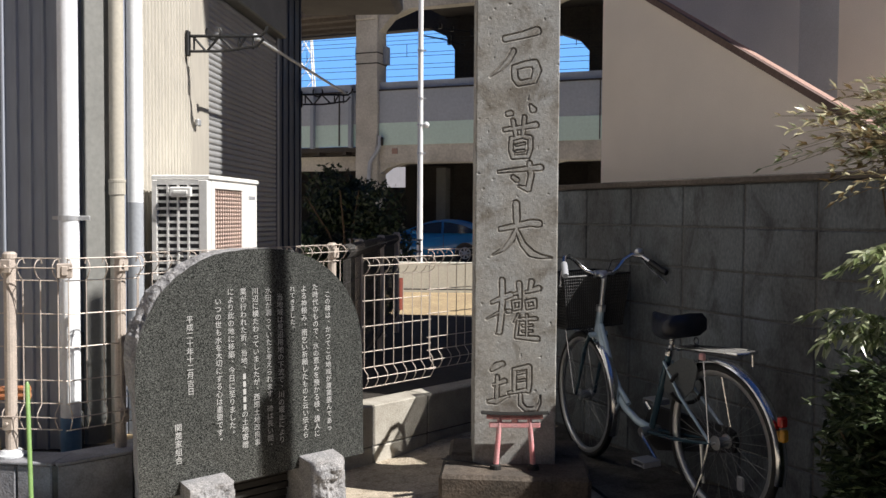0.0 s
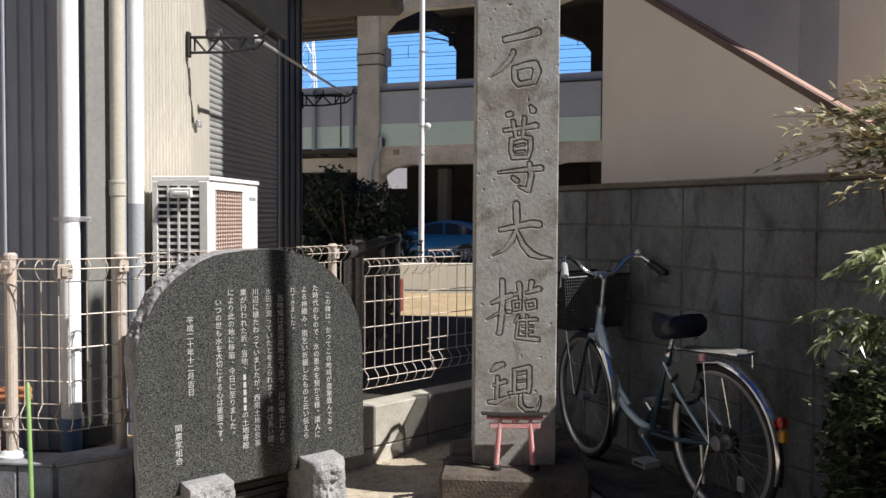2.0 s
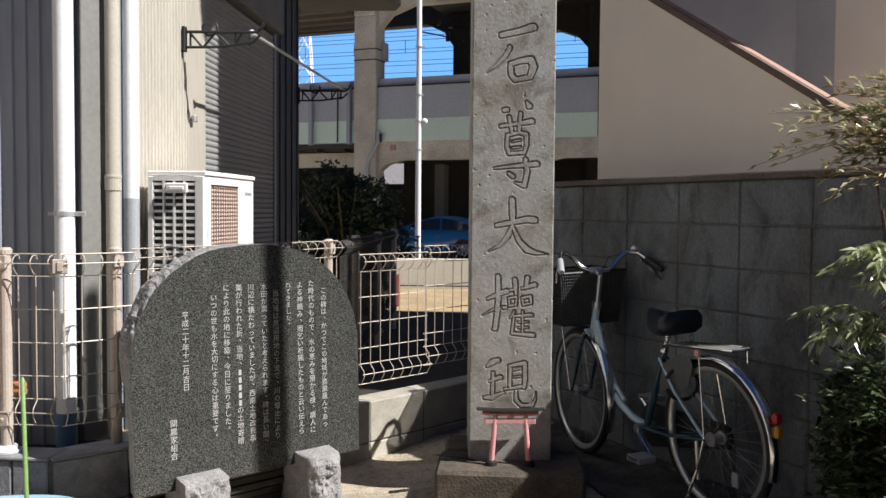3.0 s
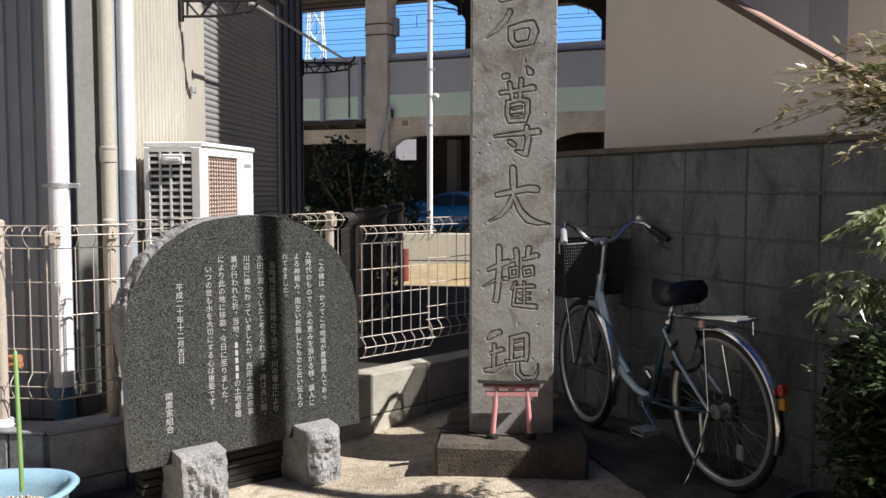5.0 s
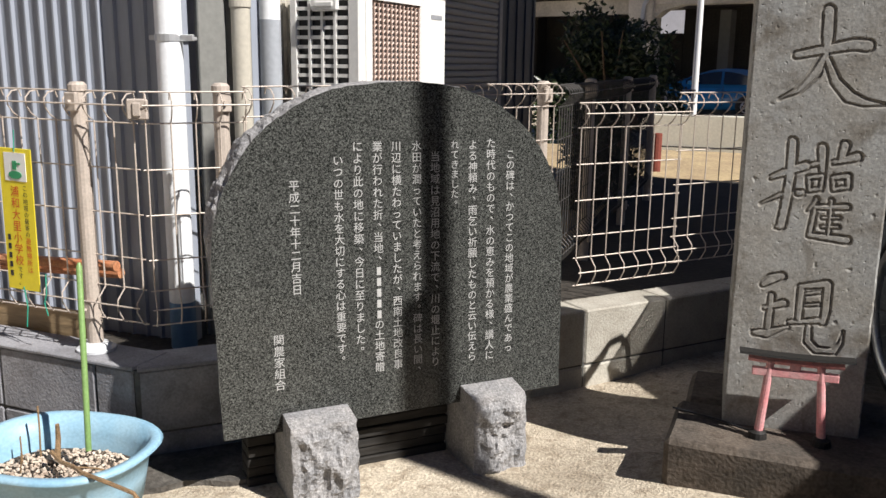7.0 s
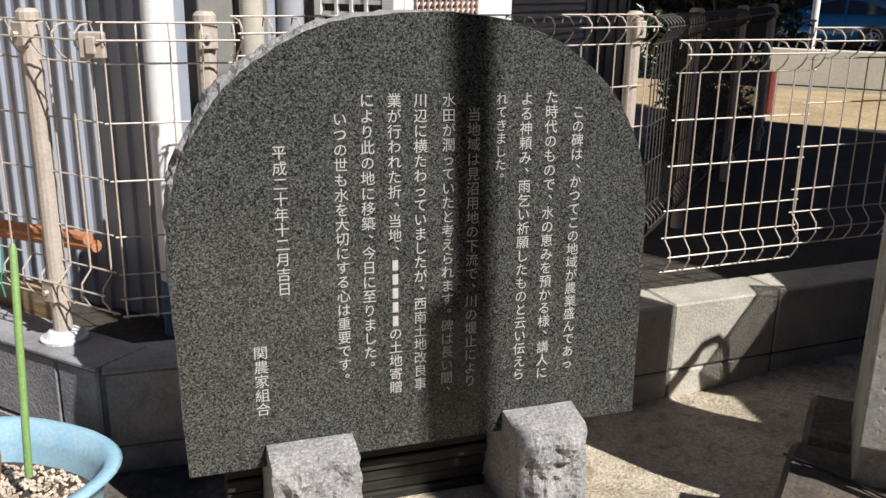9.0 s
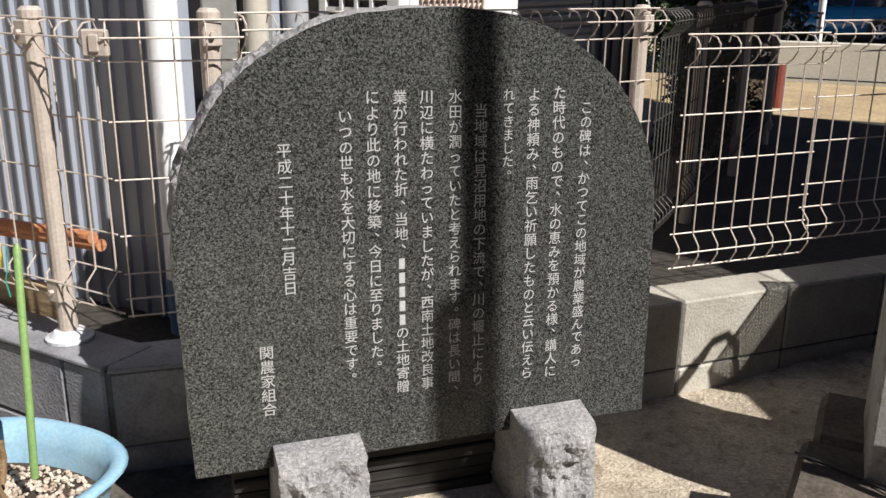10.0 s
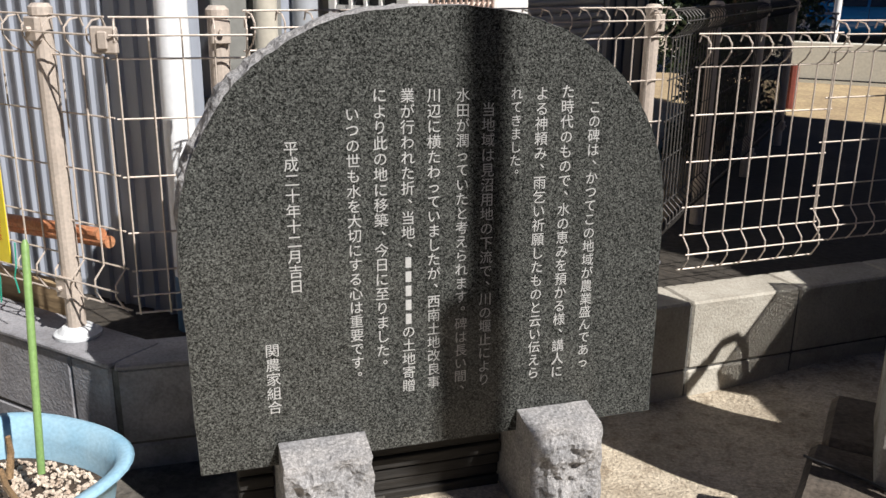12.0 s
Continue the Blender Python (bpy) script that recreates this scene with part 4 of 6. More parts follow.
# ---- tall stone pillar ----
def build_plinth():
    t = thing("stone_plinth", line_frame(-0.012, 3.752, -4), "worn brown stone plinth under the tall pillar", "plinth")
    for name, x0, x1, y0, y1, z in (("front_slab", 0, 0.66, 0, 0.335, 0.122), ("rear_slab", 0.02, 0.65, 0.341, 0.63, 0.128)):
        bm = bmesh.new()
        box(bm, x0, x1, y0, y1, -0.06, z, 0.016)
        bmesh.ops.subdivide_edges(bm, edges=bm.edges, cuts=4, use_grid_fill=True)
        for v in bm.verts:
            v.co += Vector((noise.noise(v.co * 7), noise.noise(v.co * 7 + Vector((5, 0, 0))), 0.5 * noise.noise(v.co * 7 + Vector((0, 5, 0))))) * 0.006
        part(name, bm, M_PLINTH, t)
    return t


build_plinth()


# strokes of the five characters: x and z of the middle line and half its width, in millimetres from the shaft's lower left front corner
def brush(*runs):
    return [[(run[i], run[i + 1], run[i + 2]) for i in range(0, len(run), 3)] for run in runs]


CHARACTERS = (
    brush((130, 2051, 14.3, 213, 2069, 15.5, 273, 2087, 19.1),
          (167, 1996, 11.9, 144, 1955, 11.9, 108, 1914, 9.5, 64, 1880, 2.4),
          (172, 1921, 13.1, 175, 1875, 14.3, 193, 1849, 13.1),
          (172, 1921, 11.9, 227, 1937, 14.3, 266, 1942, 16.7, 276, 1911, 19.1, 261, 1867, 14.3),
          (193, 1849, 11.9, 261, 1862, 13.1)),
    brush((145, 1711, 11.9, 158, 1714, 11.9),
          (248, 1750, 7.2, 259, 1732, 15.5),
          (130, 1639, 9.5, 202, 1649, 9.5, 272, 1662, 14.3),
          (168, 1680, 10.7, 182, 1613, 9.5),
          (220, 1696, 10.7, 213, 1613, 9.5),
          (161, 1595, 10.7, 159, 1548, 10.7, 169, 1517, 10.7),
          (161, 1597, 9.5, 215, 1610, 9.5, 247, 1603, 11.9),
          (247, 1603, 11.9, 249, 1556, 10.7, 237, 1517, 9.5),
          (169, 1514, 9.5, 237, 1520, 9.5),
          (185, 1569, 6.0, 221, 1577, 6.0),
          (185, 1540, 6.0, 221, 1545, 6.0),
          (105, 1447, 6.0, 190, 1457, 9.5, 296, 1468, 14.3),
          (245, 1488, 11.9, 253, 1431, 13.1, 240, 1369, 13.1, 198, 1382, 4.8),
          (170, 1424, 9.5, 188, 1411, 11.9)),
    brush((186, 1302, 15.5, 189, 1237, 15.5, 189, 1188, 9.5, 166, 1136, 13.1, 127, 1089, 8.3, 81, 1066, 2.4),
          (116, 1185, 10.7, 192, 1201, 13.1, 256, 1214, 15.5, 290, 1211, 16.7),
          (194, 1172, 9.5, 220, 1115, 13.1, 257, 1076, 16.7, 296, 1061, 10.7, 353, 1056, 2.4)),
    brush((125, 949, 13.1, 128, 861, 13.1, 121, 770, 13.1, 114, 711, 13.1, 101, 706, 4.8),
          (79, 846, 7.2, 123, 866, 11.9, 165, 882, 13.1),
          (56, 770, 2.4, 116, 802, 7.2),
          (152, 807, 9.5, 162, 807, 9.5),
          (203, 934, 13.1, 209, 872, 9.5),
          (183, 885, 7.2, 206, 895, 7.2),
          (260, 944, 13.1, 253, 900, 9.5),
          (237, 895, 7.2, 294, 913, 13.1),
          (175, 851, 7.2, 211, 856, 7.2, 209, 820, 7.2, 181, 815, 7.2, 175, 851, 7.2),
          (237, 853, 7.2, 276, 859, 9.5, 279, 828, 7.2, 243, 820, 7.2, 237, 853, 7.2),
          (201, 791, 7.2, 183, 760, 6.0),
          (199, 763, 7.2, 192, 690, 8.3),
          (201, 768, 7.2, 282, 773, 9.5),
          (192, 688, 8.3, 290, 680, 11.9),
          (240, 789, 7.2, 241, 685, 6.0),
          (222, 739, 4.8, 264, 742, 6.0),
          (222, 713, 4.8, 264, 716, 6.0)),
    brush((83, 537, 10.7, 104, 553, 15.5, 130, 563, 11.9),
          (92, 465, 7.2, 141, 483, 11.9),
          (107, 504, 9.5, 105, 408, 10.7),
          (69, 387, 8.3, 105, 389, 14.3, 159, 413, 4.8),
          (187, 537, 8.3, 252, 550, 11.9),
          (254, 548, 11.9, 255, 472, 11.9, 250, 436, 9.5),
          (185, 535, 10.7, 185, 441, 9.5),
          (200, 516, 4.8, 234, 524, 6.0),
          (200, 483, 4.8, 234, 488, 6.0),
          (162, 428, 7.2, 242, 441, 9.5),
          (214, 421, 8.3, 216, 376, 10.7, 240, 353, 10.7, 286, 353, 9.5, 302, 379, 6.0, 307, 415, 2.4)),
)


def stroke_distance(px, pz, strokes):
    """Signed distance of points to the outline round all the strokes together."""
    best = np.full(px.shape, 9.0)
    for run in strokes:
        for (xa, za, ra), (xb, zb, rb) in zip(run, run[1:]):
            dx, dz = xb - xa, zb - za
            s = np.clip(((px - xa) * dx + (pz - za) * dz) / (dx * dx + dz * dz), 0, 1)
            best = np.minimum(best, np.hypot(px - xa - s * dx, pz - za - s * dz) - (ra + s * (rb - ra)))
    return best


def build_pillar():
    t = thing("stone_pillar", line_frame(0.1445, 3.93, 0), "tall weathered grey stone pillar carved with large outlined characters", "monument")
    w, d, z0, z1, cell = 0.372, 0.32, 0.117, 2.26, 0.0027
    nx, nz = int(w / cell), int((z1 - z0) / cell)
    gx, gz = np.meshgrid(np.linspace(0.006, w - 0.006, nx + 1), np.linspace(z0, z1, nz + 1))
    carve, owner = np.zeros(gx.shape), np.zeros(gx.shape, int)
    for k, strokes in enumerate(CHARACTERS):
        sd = stroke_distance(gx, gz, [[(x * 0.979 / 1000, 0.026 + z * 0.979 / 1000, r * 0.979 / 1000) for x, z, r in run] for run in strokes])
        groove = np.clip(1 - np.abs(sd) / 0.0052, 0, 1) ** 0.8 * 0.0058
        groove = np.maximum(groove, np.where(sd < 0, 0.0012, 0))
        owner[groove > 0.0016] = k + 1
        carve = np.maximum(carve, groove)
    # each row of the mesh runs round the front: side, worn arris, face, worn arris, side
    verts, tags_ = [], []
    for j in range(nz + 1):
        z = gz[j, 0]
        wear = [0.0045 * max(0, noise.noise((z * 14, q * 3, 1)) - 0.05) + 0.0050 * max(0, noise.noise((z * 45, q * 7, 2)) - 0.1) for q in (1, -1)]
        row = [(0.0, d, z), (0.0, 0.006 + wear[0] * 2, z), (0.0018 + wear[0], 0.0018 + wear[0] * 0.6, z)]
        own = [0, 0, 0]
        for i in range(nx + 1):
            x = gx[j, i]
            pit = max(0.0, noise.noise((x * 150, z * 150, 4)) - 0.52) * 0.007 + max(0.0, noise.noise((x * 45, z * 45, 6)) - 0.55) * 0.010
            lump = 0.0010 * noise.noise((x * 9, z * 9, 8)) + 0.0004 * noise.noise((x * 60, z * 60, 3))
            row.append((float(x), float(carve[j, i]) + pit + lump + 0.0006, z))
            own.append(int(owner[j, i]))
        row += [(w - 0.0018 - wear[1], 0.0018 + wear[1] * 0.6, z), (w, 0.006 + wear[1] * 2, z), (w, d, z)]
        verts += row
        tags_ += own + [0, 0, 0]
    n = nx + 7
    faces = [[] for _ in range(len(CHARACTERS) + 1)]
    for j in range(nz):
        for i in range(n - 1):
            a = j * n + i
            quad = (a, a + 1, a + n + 1, a + n)
            faces[max(tags_[q] for q in quad)].append(quad)
        a = j * n
        faces[0].append((a + n - 1, a, a + n, a + 2 * n - 1))
    faces[0].append(tuple(range(n))[::-1])
    faces[0].append(tuple(range(nz * n, nz * n + n)))
    for k, group in enumerate(faces):
        used = sorted({q for f in group for q in f})
        place = {q: i for i, q in enumerate(used)}
        me = bpy.data.meshes.new("carved_character" if k else "shaft")
        me.from_pydata([verts[q] for q in used], [], [[place[q] for q in f] for f in group])
        me.update()
        mesh_part("carved_character" if k else "shaft", me, M_GROOVE if k else M_STELE, t, "dirt-filled carved outline" if k else "", smooth=bool(k))
    return t


build_pillar()


def build_torii():
    t = thing("miniature_torii", line_frame(0.325, 3.86, 0, 0.122), "small faded red torii gate with a black lintel on the plinth", "torii gate")
    for s in (-1, 1):
        bm = bmesh.new()
        tube(bm, [(s * 0.083, -0.01, 0.012), (s * 0.066, 0.0, 0.225)], [0.0125, 0.0105], 12)
        p = part("post", bm, M_PINK, t, smooth=False)
        bm = bmesh.new()
        lathe(bm, [(0, 0.024), (0.014, 0.024), (0.024, 0.018), (0.027, 0.0), (0, 0.0)], 14)
        bmesh.ops.translate(bm, verts=bm.verts, vec=(s * 0.084, -0.01, 0))
        part("foot", bm, M_TORIITOP, p)
    part("tie_beam", boxed(-0.113, 0.113, -0.010, 0.010, 0.185, 0.207, 0.002), M_PINK, t)
    part("strut", boxed(-0.014, 0.014, -0.008, 0.008, 0.207, 0.226, 0.002), M_PINK, t)
    bm = bmesh.new()
    tube(bm, [(-0.125, 0, 0.233), (-0.06, 0, 0.229), (0.06, 0, 0.229), (0.125, 0, 0.233)], 0.010, 4)
    part("lower_lintel", bm, M_PINK, t)
    bm = bmesh.new()
    n = 12
    rows = []
    for i in range(n + 1):
        x = -0.150 + 0.300 * i / n
        z = 0.240 + 0.010 * (x / 0.15) ** 2
        rows.append([bm.verts.new((x, y, zz)) for y, zz in ((-0.022, z), (0.022, z), (0.020, z + 0.014), (-0.020, z + 0.014))])
    for a, b in zip(rows, rows[1:]):
        for k in range(4):
            bm.faces.new((a[k], b[k], b[(k + 1) % 4], a[(k + 1) % 4]))
    bm.faces.new(rows[0])
    bm.faces.new(rows[-1][::-1])
    bmesh.ops.recalc_face_normals(bm, faces=bm.faces)
    for v in bm.verts:
        v.co.z = 0.243 + (v.co.z - 0.240) * 0.5
    part("lintel", bm, M_TORIITOP, t, "black curved lintel")
    return t


build_torii()

cb = thing("black_cable", pose(0, 0, 0), "thin black cable lying across the plinth to the torii foot", "cable")
bm = bmesh.new()
tube(bm, [(0.0, 3.985, 0.128), (0.06, 3.955, 0.131), (0.13, 3.93, 0.130), (0.20, 3.885, 0.130), (0.235, 3.862, 0.132)], 0.0032, 6)
part("cable", bm, M_BLACKPLASTIC, cb, smooth=True)


# ---- bicycle ----
def wheel(parent, x, r=0.33, name="wheel"):
    w = empty(name, pose(x, 0, r))
    w.parent = parent
    ring = lambda rad, n=40: [(rad * math.cos(2 * math.pi * i / n), 0, rad * math.sin(2 * math.pi * i / n)) for i in range(n)]
    part("tyre", tubed(ring(r - 0.018), 0.018, 10, True), M_RUBBER, w, smooth=True)
    bm = bmesh.new()
    n = 40
    prof = [(-0.014, -0.030), (-0.013, -0.048), (0.0, -0.055), (0.013, -0.048), (0.014, -0.030)]
    rings = [[bm.verts.new(((r + dr) * math.cos(2 * math.pi * i / n), y, (r + dr) * math.sin(2 * math.pi * i / n))) for i in range(n)] for y, dr in prof]
    for a, b in zip(rings, rings[1:]):
        for i in range(n):
            bm.faces.new((a[i], a[(i + 1) % n], b[(i + 1) % n], b[i]))
    part("rim", bm, M_ALLOY, w, smooth=True)
    bm = bmesh.new()
    for i in range(36):
        a = 2 * math.pi * i / 36
        s = 1 if i % 2 else -1
        b = a + (0.9 if (i // 2) % 2 else -0.9)
        tube(bm, [(0.018 * math.cos(b), s * 0.028, 0.018 * math.sin(b)), ((r - 0.05) * math.cos(a), s * 0.003, (r - 0.05) * math.sin(a))], 0.0009, 4, caps=False)
    part("spokes", bm, M_SPOKE, w)
    hub = part("hub", tubed([(0, -0.034, 0), (0, 0.034, 0)], 0.020, 14), M_ALLOY, w)
    part("axle", tubed([(0, -0.055, 0), (0, 0.055, 0)], 0.006, 8), M_ALLOY, hub)
    for s in (-1, 1):
        part("flange", tubed([(0, s * 0.026, 0), (0, s * 0.031, 0)], 0.030, 14), M_ALLOY, hub)
    return w


def mudguard(parent, x, a0, a1, r=0.33, half=0.026):
    bm = bmesh.new()
    n = 22
    rows = []
    for i in range(n + 1):
        a = radians(a0 + (a1 - a0) * i / n)
        rows.append([bm.verts.new((x + rr * math.cos(a), y, 0.33 + rr * math.sin(a))) for y, rr in
                     ((-half, r + 0.004), (-half * 0.8, r + 0.015), (0, r + 0.021), (half * 0.8, r + 0.015), (half, r + 0.004))])
    for a, b in zip(rows, rows[1:]):
        for k in range(4):
            bm.faces.new((a[k], a[k + 1], b[k + 1], b[k]))
    return part("mudguard", bm, M_CHROME, parent, "bright metal mudguard", smooth=True)


def build_bicycle():
    t = thing("bicycle", pose(1.172, 3.600, -0.014, 0, 0, 113.1) @ pose(0, 0, 0, -2.5, 0, 0),
              "blue and silver city bicycle with black basket on its kickstand", "bicycle")
    WB = 1.05
    wheel(t, 0, name="rear_wheel")
    wheel(t, WB, name="front_wheel")
    mudguard(t, 0, 195, 55)
    fm = mudguard(t, WB, 205, 75)
    frame_ = bmesh.new()
    # low looping main tube, seat tube, stays
    loop = [(0.895, 0, 0.735), (0.875, 0, 0.66), (0.83, 0, 0.54), (0.765, 0, 0.42), (0.68, 0, 0.335), (0.58, 0, 0.29), (0.475, 0, 0.275)]
    tube(frame_, loop, 0.0185, 12)
    loop2 = [(0.885, 0, 0.70), (0.85, 0, 0.62), (0.80, 0, 0.50), (0.74, 0, 0.405), (0.66, 0, 0.34)]
    tube(frame_, [(x - 0.012, y, z + 0.018) for x, y, z in loop2], 0.013, 10)
    part("main_tube", frame_, M_BLUEBIKE, t, smooth=True)
    bm = bmesh.new()
    tube(bm, [(0.475, 0, 0.27), (0.325, 0, 0.665)], 0.0155, 12)
    part("seat_tube", bm, M_BIKEDARK, t, "dark blue seat tube", smooth=True)
    for s in (-1, 1):
        bm = bmesh.new()
        tube(bm, [(0.46, s * 0.03, 0.27), (0.25, s * 0.045, 0.29), (0.0, s * 0.055, 0.33)], 0.009, 8)
        part("chain_stay", bm, M_BIKEDARK, t)
        bm = bmesh.new()
        tube(bm, [(0.345, s * 0.02, 0.615), (0.2, s * 0.05, 0.49), (0.0, s * 0.058, 0.335)], 0.007, 8)
        part("seat_stay", bm, M_BLUEBIKE, t)
        bm = bmesh.new()
        tube(bm, [(0.905, s * 0.045, 0.66), (0.945, s * 0.05, 0.60), (0.985, s * 0.052, 0.50), (WB, s * 0.054, 0.33)], [0.012, 0.011, 0.010, 0.007], 8)
        part("fork_blade", bm, M_BIKEDARK, t)
        bm = bmesh.new()
        tube(bm, [(0.0, s * 0.062, 0.335), (0.05, s * 0.04, 0.66)], 0.004, 6)
        part("rack_stay", bm, M_CHROME, t)
    bm = bmesh.new()
    tube(bm, [(0.915, 0, 0.63), (0.872, 0, 0.80)], 0.020, 12)
    tube(bm, [(0.905, -0.05, 0.665), (0.905, 0.05, 0.665)], 0.014, 8)
    part("head_tube", bm, M_BLUEBIKE, t, smooth=True)
    bm = bmesh.new()
    tube(bm, [(0.872, 0, 0.80), (0.838, 0, 0.955)], 0.0125, 12)
    tube(bm, [(0.838, 0, 0.955), (0.875, 0, 0.972), (0.885, 0, 0.972)], 0.014, 10)
    tube(bm, [(0.876, 0, 0.785), (0.871, 0, 0.815)], 0.024, 12)
    tube(bm, [(0.885, -0.03, 0.972), (0.885, 0.03, 0.972)], 0.020, 12)
    part("stem", bm, M_ALLOY, t, smooth=True)
    bm = bmesh.new()
    half = [(0.885, 0.0, 0.972), (0.888, 0.05, 0.972), (0.905, 0.09, 0.992), (0.918, 0.135, 1.038), (0.908, 0.175, 1.064), (0.878, 0.215, 1.058), (0.82, 0.242, 1.022), (0.75, 0.268, 0.985)]
    pts = [(x, -y, z) for x, y, z in half[:0:-1]] + half
    tube(bm, pts, 0.0115, 10)
    part("handlebar", bm, M_CHROME, t, smooth=True)
    for s in (-1, 1):
        bm = bmesh.new()
        tube(bm, [(0.835, s * 0.236, 1.030), (0.748, s * 0.269, 0.984), (0.738, s * 0.272, 0.979)], [0.0155, 0.0165, 0.013], 12)
        # the left grip's grey paints sunlight on a dark grip
        part("grip", bm, M_BLACKPLASTIC if s < 0 else M_GREYPLASTIC, t, "" if s < 0 else "left grip coloured grey for the sun on it", smooth=True)
        bm = bmesh.new()
        tube(bm, [(0.878, s * 0.215, 1.052), (0.868, s * 0.232, 1.015), (0.815, s * 0.268, 0.965), (0.765, s * 0.288, 0.925)], 0.0055, 6)
        part("brake_lever", bm, M_CHROME, t)
    for k, (a, b) in enumerate((((0.88, -0.212, 1.05), (0.92, 0, 0.62)), ((0.88, 0.212, 1.05), (0.915, 0.03, 0.62)))):
        bm = bmesh.new()
        a, b = Vector(a), Vector(b)
        mid = [a, a + Vector((0.09, -a.y * 0.35, -0.02)), (a + b) / 2 + Vector((0.06, 0.02, 0.10)), b]
        tube(bm, mid, 0.0028, 5)
        part("cable", bm, M_BLACKPLASTIC, t)
    bell = bmesh.new()
    lathe(bell, [(0, 0.030), (0.012, 0.028), (0.022, 0.018), (0.025, 0.004), (0.022, 0.0), (0.0, 0.0)], 14)
    part("bell", bell, M_ALLOY, t, m=pose(0.885, -0.200, 1.070, 10, 0, 0), smooth=True)
    # basket of crossing black strips
    b = empty("basket", pose(1.055, 0, 0.70))
    b.parent = t
    b["label"] = "black wire-mesh front basket"
    bm = bmesh.new()
    def rim(z, grow):
        return [(-0.125 - grow, -0.165 - grow, z), (0.125 + grow, -0.165 - grow, z), (0.125 + grow, 0.165 + grow, z), (-0.125 - grow, 0.165 + grow, z)]
    H = 0.265
    tube(bm, rim(H, 0.03), 0.006, 6, True)
    tube(bm, rim(0, 0), 0.005, 6, True)
    part("rim", bm, M_BLACKPLASTIC, b)
    bm = bmesh.new()
    lo, hi = [Vector(p) for p in rim(0, 0)], [Vector(p) for p in rim(H, 0.03)]
    for k in range(4):
        a0, a1, c0, c1 = lo[k], lo[(k + 1) % 4], hi[k], hi[(k + 1) % 4]
        cnt = int((a1 - a0).length / 0.0108)
        for i in range(cnt):
            tube(bm, [a0.lerp(a1, i / cnt), c0.lerp(c1, i / cnt)], 0.0041, 4, caps=False)
        for j in range(1, 17):
            s = j / 17
            tube(bm, [a0.lerp(c0, s), a1.lerp(c1, s)], 0.0028, 4, caps=False)
    for i in range(14):
        y = -0.165 + 0.33 * i / 13
        tube(bm, [(-0.125, y, 0), (0.125, y, 0)], 0.0026, 4, caps=False)
    part("mesh", bm, M_BLACKPLASTIC, b)
    bm = bmesh.new()
    tube(bm, [(0.95, 0, 0.69), (1.16, 0, 0.69)], 0.008, 6)
    tube(bm, [(1.12, -0.06, 0.69), (WB, -0.06, 0.34)], 0.0045, 6)
    tube(bm, [(1.12, 0.06, 0.69), (WB, 0.06, 0.34)], 0.0045, 6)
    part("basket_stay", bm, M_CHROME, t)
    # saddle
    bm = bmesh.new()
    rows = []
    for i in range(11):
        s = i / 10
        x = 0.175 + 0.27 * s
        half = 0.10 * (1 - s) ** 0.9 * (1 if s > 0.12 else 0.75 + 2 * s) + 0.022
        zt = 0.822 + 0.012 * (1 - s) - 0.012 * math.sin(s * math.pi)
        prof = [(-half, zt - 0.060), (-half * 1.02, zt - 0.022), (-half * 0.75, zt), (0, zt + 0.004), (half * 0.75, zt), (half * 1.02, zt - 0.022), (half, zt - 0.060), (half * 0.6, zt - 0.078), (-half * 0.6, zt - 0.078)]
        rows.append([bm.verts.new((x, y, z)) for y, z in prof])
    for a, c in zip(rows, rows[1:]):
        for k in range(9):
            bm.faces.new((a[k], a[(k + 1) % 9], c[(k + 1) % 9], c[k]))
    bm.faces.new(rows[0])
    bm.faces.new(rows[-1][::-1])
    bmesh.ops.recalc_face_normals(bm, faces=bm.faces)
    for v in bm.verts:
        v.co.x, v.co.z = 0.30 + (v.co.x - 0.30) * 0.86, 0.80 + (v.co.z - 0.80) * 1.25
    part("saddle", bm, M_VINYL, t, "black vinyl covered saddle", smooth=True)
    bm = bmesh.new()
    tube(bm, [(0.325, 0, 0.66), (0.292, 0, 0.75)], 0.0125, 12)
    tube(bm, [(0.332, 0, 0.645), (0.327, 0, 0.67)], 0.020, 12)
    part("seat_post", bm, M_CHROME, t, smooth=True)
    for s in (-1, 1):
        part("saddle_spring", tubed(arc((0.225, s * 0.065, 0.715), 0.016, 0, 315, 7), 0.003, 4, True), M_CHROME, t)
    # rack
    bm = bmesh.new()
    outer = [(0.31, 0.03, 0.665), (0.24, 0.055, 0.695), (-0.10, 0.06, 0.722), (-0.16, 0.05, 0.724), (-0.17, 0.0, 0.724), (-0.16, -0.05, 0.724), (-0.10, -0.06, 0.722), (0.24, -0.055, 0.695), (0.31, -0.03, 0.665)]
    tube(bm, outer, 0.006, 6)
    for y in (-0.025, 0.0, 0.025):
        tube(bm, [(0.22, y, 0.702), (-0.165, y, 0.726)], 0.0045, 6)
    tube(bm, [(0.10, -0.06, 0.706), (0.10, 0.06, 0.706)], 0.005, 6)
    tube(bm, [(-0.13, -0.055, 0.722), (-0.13, -0.055, 0.655)], 0.004, 6)
    part("rear_rack", bm, M_CHROME, t)
    part("rack_clip", boxed(0.02, 0.05, 0.052, 0.068, 0.672, 0.702, 0.004), M_PINK, t, "faded red clip")
    bm = bmesh.new()
    box(bm, -0.3555, -0.33, -0.018, 0.018, 0.47, 0.51, 0.006)
    part("rear_reflector", bm, M_RED, t)
    bm = bmesh.new()
    box(bm, -0.362, -0.338, -0.016, 0.016, 0.415, 0.462, 0.006)
    part("marker_reflector", bm, M_AMBER, t)
